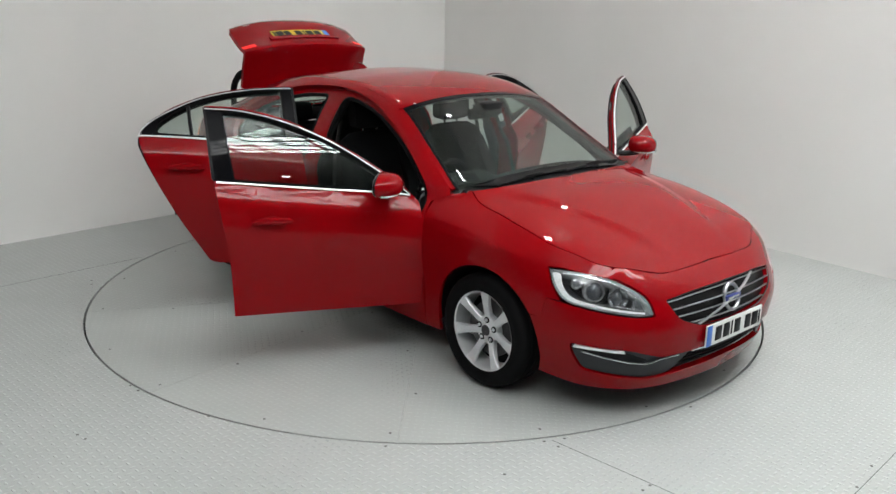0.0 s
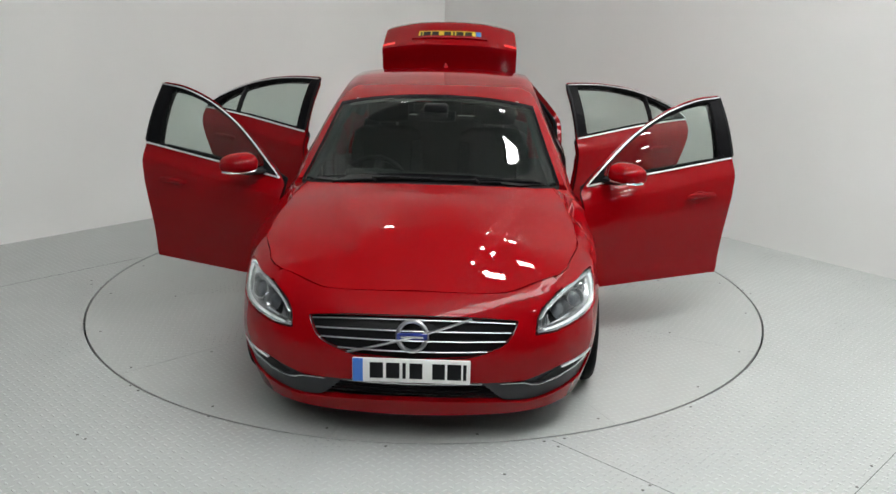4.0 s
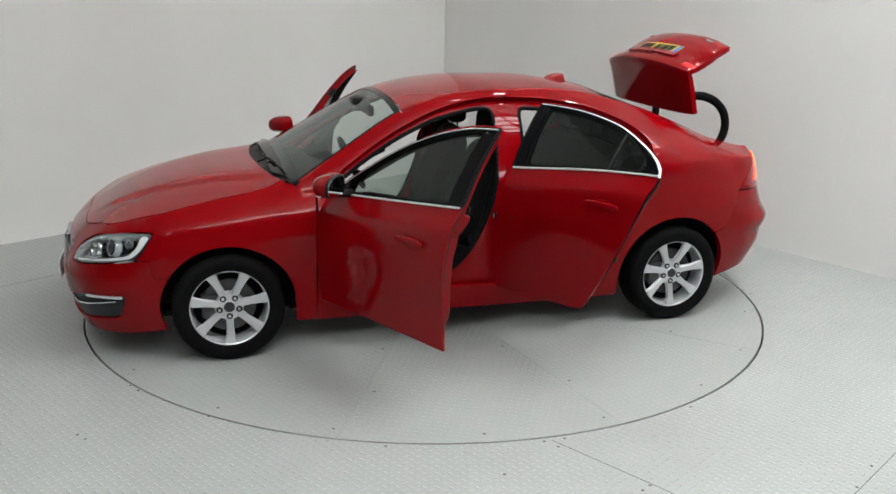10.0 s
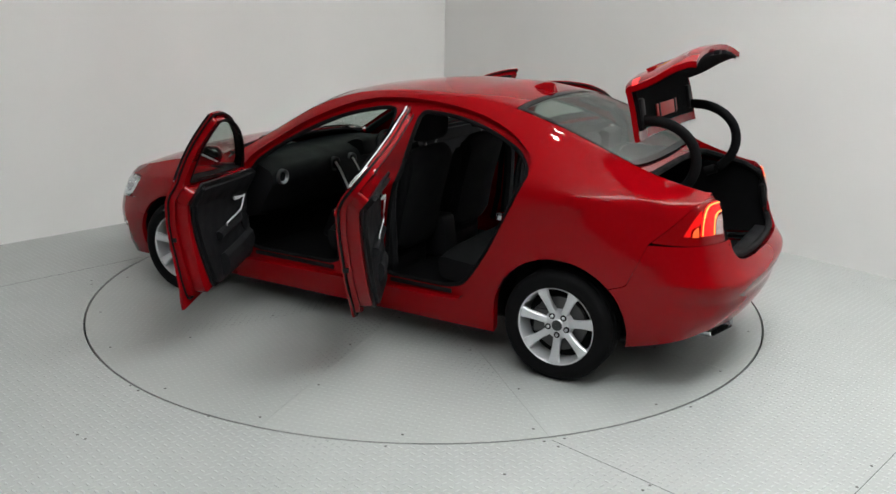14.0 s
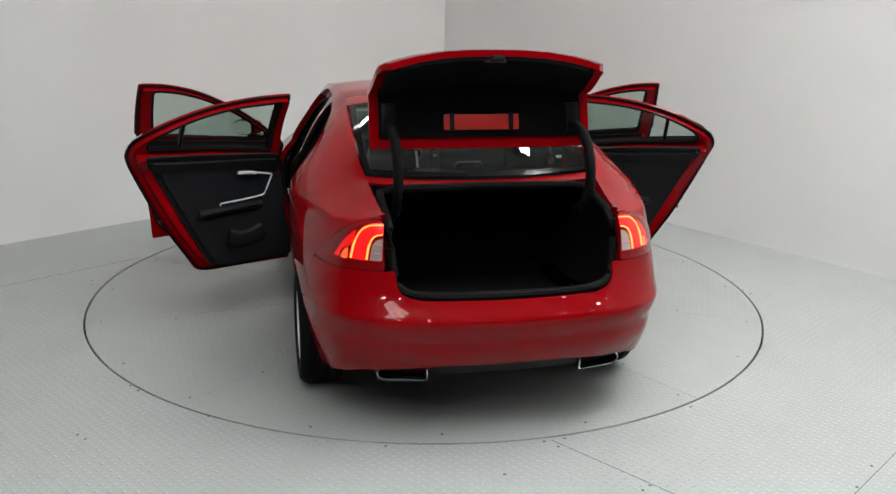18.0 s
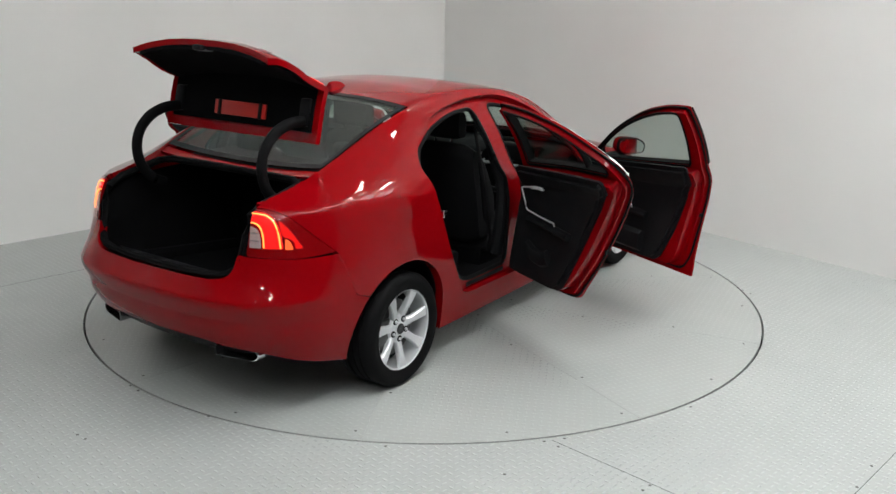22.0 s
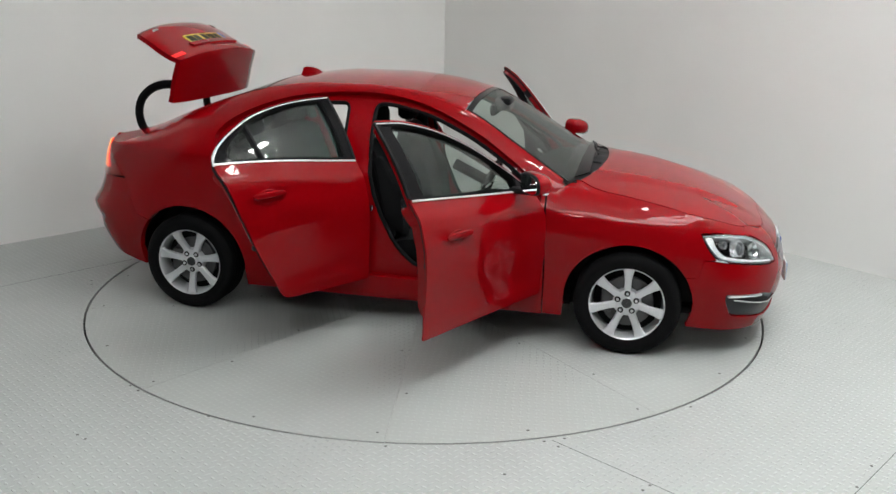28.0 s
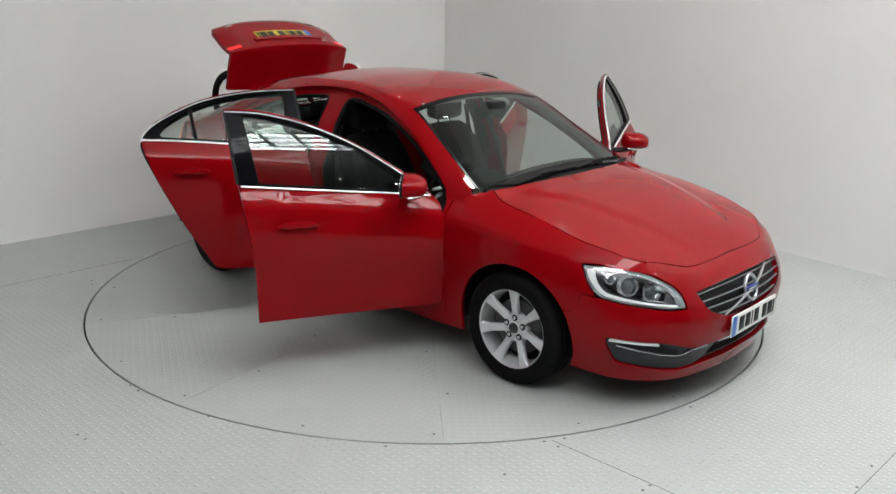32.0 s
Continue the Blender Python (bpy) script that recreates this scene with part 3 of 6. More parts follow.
def ends(name, outline, material, parent=None, surf=nose_at, thick=0.02, holes=(), lift=0.0, grid=0.05, label="", folds=()):
    bm = skin(bmesh.new(), outline, surf, thick, holes, grid, flip=surf is tail_at, lift=lift, soft=round_rail if material is RED else None, folds=folds)
    return part(name, bm, material, parent or car, label)


def sym(pts):
    """Mirrors a half outline that runs from the middle to the middle."""
    return pts + [(-q[0], *q[1:]) for q in reversed(pts) if abs(q[0]) > 1e-6]


def both_edges(xs, f):
    """A symmetric outline in x and y from half-widths along x."""
    a = [(x, f(x), 0.0) for x in xs]
    return a + [(x, -y, 0.0) for x, y, _ in reversed(a)]


def spread(a, b, n):
    return [a + (b - a) * i / n for i in range(n + 1)]


def strip(name, pts, radius, material, parent, sign=1, at=(0, 0, 0), flat=None, closed=False, label="", sides=8):
    bm = bmesh.new()
    tube(bm, [Vector(q) - Vector(at) for q in pts], radius, sides, flat, closed)
    if sign < 0:
        mirrored(bm)
    bmesh.ops.recalc_face_normals(bm, faces=bm.faces)
    return part(name, bm, material, parent, label)


def along(pts, surf, lift=0.0):
    """Points of an outline set on a surface, a little off it."""
    out = []
    e = 0.004
    for q in pts:
        a = Vector(surf(q[0], q[1]))
        n = (Vector(surf(q[0] + e, q[1])) - Vector(surf(q[0] - e, q[1]))).cross(Vector(surf(q[0], q[1] + e)) - Vector(surf(q[0], q[1] - e)))
        out.append(a + n.normalized() * lift if n.length > 1e-12 else a)
    return out


# ---- flanks ----
FRONT_OPEN = [(0.80, 0.40, 0.08), (0.84, 0.60, 0.1), (0.85, 0.88, 0.06), (0.70, 1.035, 0.2), (0.45, 1.195, 0.3), (0.15, 1.325, 0.3), (-0.1, 1.378, 0.1), (-0.205, 1.38, 0.05),
              (-0.20, 1.1, 0.2), (-0.14, 0.78, 0.2), (-0.02, 0.52, 0.2), (0.10, 0.40, 0.1)]
REAR_OPEN = [(-0.26, 0.40, 0.06), (-0.31, 0.8, 0.2), (-0.36, 1.1, 0.2), (-0.375, 1.38, 0.05), (-0.6, 1.372, 0.2), (-0.85, 1.322, 0.2), (-1.08, 1.225, 0.12), (-1.165, 1.12, 0.08),
             (-1.06, 0.88, 0.2), (-0.93, 0.62, 0.2), (-0.80, 0.43, 0.12), (-0.70, 0.40, 0.08)]
FRONT_DOOR = [(0.885, 0.322, 0.02), (0.895, 0.6, 0.2), (0.88, 0.90, 0.02), (0.80, 0.985, 0.1), (0.70, 1.06, 0.2), (0.45, 1.222, 0.3), (0.15, 1.357, 0.3), (-0.08, 1.41, 0.1), (-0.245, 1.418, 0.02),
              (-0.215, 1.05, 0.2), (-0.15, 0.65, 0.2), (-0.140, 0.322, 0.006)]
REAR_DOOR = [(-0.15, 0.322, 0.02), (-0.16, 0.65, 0.2), (-0.22, 1.05, 0.2), (-0.25, 1.418, 0.02), (-0.5, 1.415, 0.2), (-0.78, 1.375, 0.2), (-1.0, 1.298, 0.2), (-1.13, 1.22, 0.05), (-1.19, 1.14, 0.05),
             (-1.10, 0.90, 0.2), (-0.96, 0.62, 0.2), (-0.85, 0.44, 0.1), (-0.80, 0.352, 0.05), (-0.72, 0.340, 0.04)]
# the tail lamp and the headlamp, along the plan
TAIL_LAMP = [(4.787, 0.833, 0.01), (4.99, 0.998, 0.06), (5.085, 1.04, 0.04), (5.23, 1.04, 0.015), (5.262, 0.826, 0.02), (4.985, 0.822, 0.05)]
HEAD_LAMP = [(1.148, 0.740, 0.012), (0.95, 0.742, 0.06), (0.80, 0.720, 0.05), (0.71, 0.690, 0.05), (0.635, 0.655, 0.04), (0.592, 0.618, 0.03), (0.572, 0.553, 0.01), (0.67, 0.553, 0.04), (0.86, 0.577, 0.06), (1.04, 0.598, 0.04), (1.10, 0.655, 0.05)]


# both doors' outline at one side: the body's skin ends there, and the jambs lie deeper
DOORWAY = [(0.862, 0.318, 0.03), (0.868, 0.6, 0.2), (0.860, 0.892, 0.02)] + FRONT_DOOR[3:8] + [(-0.245, 1.421, 0.1)] + REAR_DOOR[4:8] + [(-1.195, 1.14, 0.05), (-1.104, 0.90, 0.2), (-0.965, 0.62, 0.2), (-0.855, 0.44, 0.1), (-0.805, 0.348, 0.05), (-0.72, 0.336, 0.04)]


def grown(poly, d):
    """An outline of Vectors moved outwards by d."""
    n = len(poly)
    area = sum(poly[i - 1].x * poly[i].y - poly[i].x * poly[i - 1].y for i in range(n))
    k = 1 if area > 0 else -1
    out = []
    for i in range(n):
        t = (poly[(i + 1) % n] - poly[i - 1]).normalized()
        out.append(poly[i] + Vector((t.y, -t.x)) * d * k)
    return out


def build_flanks():
    opens = [rounded_s(FRONT_OPEN), rounded_s(REAR_OPEN)]
    doorway = rounded_s(DOORWAY)
    s1 = s_of(HUB_X + ARCH_X)
    wing = rounded([(s_of(0.898), 0.19, 0.0), (s_of(0.903), 0.6, 0.2), (s_of(0.89), 0.912, 0.01), (s_of(0.99), 0.955, 0.02)]
                   + [(s, meet(s) - 0.0018, 0.0) for s in spread(1.88, 0.80, 18)]
                   + [(0.795, 0.716, 0.0), (0.82, 0.722, 0.01), (1.08, 0.75, 0.03), (1.157, 0.746, 0.01), (1.109, 0.655, 0.05), (1.056, 0.600, 0.01), (1.13, 0.602, 0.005), (s1 - 0.012, 0.50, 0.0)]
                   + [(s_of(x), z, r) for x, z, r in arch(HUB_X, ARCH_X, ARCH_Z, 32, 186, 22)] + [(s_of(HUB_X - ARCH_X - 0.005), 0.19, 0.0)], 0.01)
    body = rounded([(s_of(0.893), 0.185, 0.0), (s_of(0.893), 0.6, 0.2), (s_of(0.88), 0.905, 0.0), (s_of(0.985), 0.955, 0.0)]
                   + [(s_of(x), rail_z(x), 0.0) for x in spread(0.96, -2.02, 34)]
                   + [(5.205, 1.049, 0.0), (5.236, 1.0435, 0.0), (5.085, 1.0425, 0.03), (4.988, 1.0005, 0.05), (4.784, 0.8345, 0.01), (4.772, 0.822, 0.01), (4.68, 0.60, 0.02)]
                   + [(s_of(x), z, r) for x, z, r in arch(-HUB_X, REAR_ARCH_X, REAR_ARCH_Z, 136, -4, 22)] + [(s_of(-HUB_X + REAR_ARCH_X + 0.005), 0.185, 0.0)], 0.01)
    for _, sg in BOTH:
        flank("front_wing", wing, RED, car, sign=sg, thick=0.02, grid=0.04, folds=[side_fold])
        flank("body_side", body, RED, car, [doorway], 0.05, sign=sg, grid=0.04, folds=[shoulder_fold])
        flank("door_jamb", grown(doorway, 0.006), RED, car, opens, 0.012, lift=-0.038, sign=sg, grid=0.05)
        for op in opens:
            strip("door_seal", along(op, side, -0.046), 0.013, RUBBER, car, sg, closed=True)
        # sill treads in the openings
        for x0, x1 in ((0.74, 0.12), (-0.30, -0.72)):
            strip("sill_tread", along([(s_of(x), 0.365) for x in spread(x0, x1, 8)], side, -0.036), 0.014, BLACK, car, sg, flat=(0.35, 1))
        for x, z in ((-0.165, 0.76), (-1.03, 0.865)):
            bm = bmesh.new()
            q = side(s_of(x), z)
            box(bm, (q[0] - 0.018, q[1] - 0.045, z - 0.02), (q[0] + 0.018, q[1] - 0.018, z + 0.02), 0.006)
            if sg < 0:
                mirrored(bm)
            part("door_striker", bm, CHROME, car)


build_flanks()


# ---- bonnet, roof, screens ----
def build_top():
    edge = [lower(s, meet(s)) for s in spread(1.86, 0.0, 24)]
    half = [(q[0] - 0.0012, q[1] - 0.0018, 0.0) for q in edge[:-1]] + [(edge[-1][0] - 0.002, 0.0, 0.0)]
    o = [(1.062, 0.70, 0.04)] + half
    o += [(x, -y, r) for x, y, r in o[-2::-1]] + [(1.15, -0.4, 0.2), (1.188, 0.0, 0.2), (1.15, 0.4, 0.2)]
    sheet("bonnet", rounded(o, 0.01), RED, car, thick=0.02, grid=0.032)
    sheet("roof", rounded(both_edges(spread(0.345, -0.955, 20), lambda x: rail_y(x) + 0.001), 0.008), RED, car, thick=0.02)
    screen_w = lambda x: rail_y(x) - 0.03 if x < 1.0 else 0.745 - (x - 1.0) * 2.4
    scr = rounded(both_edges(spread(1.10, 0.352, 16), screen_w), 0.05)
    glassy = sheet("windscreen", scr, GLASS, car, thick=0.005)
    sheet("black_border", scr, FRIT, glassy, thick=0.003, holes=[rounded(both_edges(spread(1.03, 0.385, 14), lambda x: rail_y(x) - 0.045), 0.06)], lift=0.002)
    sheet("pillar_skin", rounded([(0.97, 0.755, 0.02)] + [(x, rail_y(x) + 0.002, 0) for x in spread(0.93, 0.35, 10)] + [(x, rail_y(x) - 0.034, 0) for x in spread(0.35, 0.97, 10)], 0.005), RED, car, lift=-0.001)
    sheet("pillar_skin", rounded([(0.97, -0.755, 0.02)] + [(x, -rail_y(x) - 0.002, 0) for x in spread(0.93, 0.35, 10)] + [(x, -rail_y(x) + 0.034, 0) for x in spread(0.35, 0.97, 10)], 0.005), RED, car, lift=-0.001)
    rear = rounded(both_edges(spread(-0.962, -1.655, 14), lambda x: rail_y(x) - 0.012), 0.05)
    rg = sheet("rear_window", rear, GLASS, car, thick=0.005)
    sheet("black_border", rear, FRIT, rg, thick=0.003, holes=[rounded(both_edges(spread(-1.0, -1.615, 12), lambda x: rail_y(x) - 0.042), 0.06)], lift=0.002)
    sheet("cowl", rounded([(1.20, 0.0, 0.2), (1.165, 0.42, 0.2), (1.06, 0.72, 0.05), (0.98, 0.735, 0.03), (1.0, 0.66, 0.02), (1.06, 0.4, 0.2), (1.085, 0.0, 0.2),
                           (1.06, -0.4, 0.2), (1.0, -0.66, 0.02), (0.98, -0.735, 0.03), (1.06, -0.72, 0.05), (1.165, -0.42, 0.2)], 0.02), BLACK, car, lift=-0.012)
    sheet("cowl_floor", rounded([(1.25, 0.6, 0.1), (1.25, -0.6, 0.1), (0.97, -0.68, 0.05), (0.97, 0.68, 0.05)]), BLACK, car, lift=-0.035)
    # body strip between rear window and boot lid
    sheet("rear_shelf_panel", rounded([(-1.66, 0.575, 0), (-1.665, 0.0, 0), (-1.66, -0.575, 0), (-1.715, -0.572, 0), (-1.715, 0.572, 0)], 0.005), RED, car, lift=-0.012)
    # wipers
    for y0, y1, x0, x1 in ((-0.54, 0.06, 1.105, 1.09), (0.03, 0.62, 1.11, 1.03)):
        pts = []
        for i in range(9):
            t = i / 8
            q = top(lerp(x0, x1, t), lerp(y0, y1, t))
            pts.append((q[0], lerp(y0, y1, t), q[2] + 0.004))
        w = strip("wiper", pts, 0.006, BLACK, car, flat=(0.7, 1))
        strip("wiper_arm", [(x0 + 0.045, y0 + 0.25, top(x0 + 0.045, y0 + 0.25)[2] + 0.01), *[(q[0] + 0.006, q[1], q[2] + 0.012) for q in pts[3:6]]], 0.006, BLACK, w)
    # aerial fin on the roof
    bm = bmesh.new()
    prof = [(-0.80, 0.0), (-0.83, 0.022), (-0.87, 0.04), (-0.915, 0.05), (-0.94, 0.046), (-0.952, 0.0)]
    rings = []
    for x, h in prof:
        zb = top(x, 0)[2] - 0.006
        w = 0.03 * (0.35 + 0.65 * step((-0.79 - x) / 0.1))
        rings.append([bm.verts.new((x, y * w, zb + (h + 0.006) * k)) for y, k in ((-1.0, 0.0), (-0.75, 0.55), (-0.2, 1.0), (0.2, 1.0), (0.75, 0.55), (1.0, 0.0))])
    for a, b in zip(rings, rings[1:]):
        for i in range(5):
            bm.faces.new((a[i], a[i + 1], b[i + 1], b[i]))
    bm.faces.new(rings[-1])
    bm.faces.new(rings[0])
    bmesh.ops.recalc_face_normals(bm, faces=bm.faces)
    part("aerial_fin", bm, RED, car)


build_top()


# ---- nose ----
GRILLE = sym([(0.0, 0.640, 0.0), (0.30, 0.634, 0.1), (0.495, 0.614, 0.015), (0.43, 0.518, 0.05), (0.28, 0.464, 0.05), (0.0, 0.444, 0.0)])
MOUTH = sym([(0.0, 0.335, 0.0), (0.52, 0.335, 0.03), (0.70, 0.386, 0.03), (0.985, 0.404, 0.012), (0.985, 0.36, 0.03), (0.93, 0.262, 0.03), (0.56, 0.208, 0.05), (0.42, 0.222, 0.05), (0.0, 0.24, 0.0)])


def build_nose():
    s1 = s_of(HUB_X + ARCH_X)
    top_edge = [(s, meet(s) - 0.0015, 0.0) for s in spread(0.0, 0.78, 12)]
    lamp_low = [(0.83, 0.732, 0.01), (0.71, 0.697, 0.05), (0.632, 0.661, 0.04), (0.585, 0.621, 0.03), (0.563, 0.546, 0.01), (0.67, 0.546, 0.04), (0.86, 0.570, 0.06), (1.05, 0.592, 0.03), (1.1285, 0.600, 0.01)]
    o = sym([(0.0, 0.15, 0.0), (0.6, 0.15, 0.05), (0.95, 0.165, 0.05), *[(s_of(x), z, 0.0) for x, z, r in arch(HUB_X, ARCH_X, ARCH_Z, -20, 31, 8)], (s1 - 0.0135, 0.5005, 0.0)] + lamp_low[::-1] + top_edge[::-1])
    ends("front_bumper", rounded(o, 0.01), RED, holes=[rounded(GRILLE, 0.02), rounded(MOUTH, 0.02)], thick=0.03, grid=0.04)
    # upper grille
    gr = ends("grille", rounded(GRILLE, 0.02), BLACK, lift=-0.03, thick=0.01)
    g2 = rounded(GRILLE, 0.02)
    strip("grille_frame", along(g2, nose_at, -0.004), 0.004, GLOSSBLACK, gr, closed=True)

    def half_at(z):
        return 0.495 - (0.614 - z) * 0.72 if z > 0.518 else 0.43 - (0.518 - z) * 2.7
    for z, dz in ((0.604, 0.022), (0.568, 0.012), (0.530, 0.006), (0.488, 0.0)):
        w = half_at(z) - 0.012
        strip("grille_bar", along([(s, z + dz * (1 - (s / w) ** 2)) for s in spread(-w, w, 20)], nose_at, -0.012), 0.0055, BAR_METAL, gr, flat=(1.2, 0.5))
    strip("diagonal_bar", along([(lerp(-0.30, 0.27, i / 12), lerp(0.468, 0.628, i / 12)) for i in range(13)], nose_at, -0.008), 0.008, BAR_METAL, gr, flat=(1, 0.7))
    # round emblem: a plain ring with a blue band
    c = Vector(nose_at(0, 0.553)) + Vector((-0.016, 0, 0))
    ring = [c + Vector((-0.018 * math.sin(a), 0.064 * math.cos(a), 0.064 * math.sin(a))) for a in [i * math.tau / 40 for i in range(40)]]
    em = strip("emblem_ring", ring, 0.011, BAR_METAL, gr, closed=True, flat=(1, 0.9))
    bm = bmesh.new()
    box(bm, (c.x - 0.006, -0.068, c.z - 0.014), (c.x + 0.014, 0.068, c.z + 0.014), 0.004)
    part("emblem_band", bm, BLUE, em)
    bm = bmesh.new()
    box(bm, (c.x + 0.0135, -0.05, c.z - 0.005), (c.x + 0.0155, 0.05, c.z + 0.005), 0.0005)
    part("emblem_bar", bm, CHROME, em)
    # number plate with plain bars
    bm = bmesh.new()
    box(bm, (2.312, -0.262, 0.345), (2.322, 0.262, 0.459), 0.004)
    pl = part("number_plate", bm, PLATE_WHITE, car, "white number plate with dark bars")
    bm = bmesh.new()
    box(bm, (2.3215, -0.2605, 0.347), (2.3235, -0.215, 0.457), 0.001)
    part("plate_band", bm, PLATE_BLUE, pl)
    for y0, y1 in ((-0.185, -0.125), (-0.112, -0.052), (-0.039, -0.024), (-0.008, 0.05), (0.093, 0.15), (0.16, 0.222), (0.23, 0.245)):
        bm = bmesh.new()
        box(bm, (2.3215, y0, 0.365), (2.3235, y1, 0.44), 0.001)
        part("plate_bar", bm, BLACK, pl)
    # lower mouth: dark wings, mesh, lamp strips
    mo = ends("lower_grille", rounded(sym([(0.0, 0.335, 0.0), (0.315, 0.335, 0.01), (0.43, 0.225, 0.02), (0.0, 0.24, 0.0)]), 0.01), BLACK, lift=-0.045, thick=0.01)
    for z in (0.255, 0.275, 0.295, 0.315):
        w = 0.315 + (0.335 - z) * 1.0 - 0.01
        strip("grille_slat", along([(s, z) for s in spread(-w, w, 16)], nose_at, -0.03), 0.006, BLACK, mo, flat=(1.3, 0.7))
    strip("lower_grille_trim", along([(s, 0.332) for s in spread(-0.32, 0.32, 16)], nose_at, -0.002), 0.006, CHROME, mo)
    for _, sg in BOTH:
        w = flank("bumper_wing", rounded([(0.312, 0.333, 0.01), (0.52, 0.333, 0.03), (0.70, 0.383, 0.03), (0.98, 0.401, 0.012), (0.98, 0.36, 0.03), (0.925, 0.265, 0.03), (0.56, 0.211, 0.05), (0.43, 0.226, 0.03)], 0.01),
                  SATIN, car, surf=lower, lift=-0.012, thick=0.015, sign=sg, label="dark grey satin bumper insert")
        flank("lamp_recess", rounded([(0.585, 0.322, 0.01), (0.70, 0.368, 0.02), (0.962, 0.384, 0.01), (0.935, 0.366, 0.02), (0.62, 0.312, 0.02)], 0.005), BLACK, w, surf=lower, lift=-0.009, thick=0.002, sign=sg)
        strip("chrome_trim", along([(0.40, 0.327), (0.52, 0.322), (0.56, 0.308), (0.60, 0.303), (0.7, 0.318), (0.82, 0.342), (0.93, 0.364)], lower, -0.006), 0.006, CHROME, w, sg)
        flank("day_lamp", rounded([(0.715, 0.368, 0.006), (0.72, 0.382, 0.006), (0.965, 0.397, 0.006), (0.972, 0.383, 0.006), (0.85, 0.379, 0.01)], 0.004), LAMP_WHITE, w, surf=lower, lift=0.002, thick=0.012, sign=sg)


CHROME_SOFT = mat("satin_chrome", (0.80, 0.81, 0.83), 0.25, 0.85)
BRIGHT_TRIM = mat("bright_anodised_trim", (0.82, 0.83, 0.84), 0.28, 0.5)
BAR_METAL = mat("grille_bar_metal", (0.42, 0.43, 0.45), 0.32, 1.0)
BLUE = mat("blue_enamel", (0.015, 0.03, 0.2), 0.3, coat=0.3)
PLATE_BLUE = mat("plate_blue", (0.04, 0.16, 0.55), 0.35)
PLATE_WHITE = mat("plate_white", (0.78, 0.78, 0.76), 0.35)
PLATE_YELLOW = mat("plate_yellow", (0.62, 0.42, 0.02), 0.35)
SATIN = mat("satin_grey", (0.028, 0.03, 0.034), 0.38, 0.2, spec=0.3)
LAMP_WHITE = mat("pale_lamp_lens", (0.8, 0.82, 0.84), 0.15, coat=0.6)
build_nose()


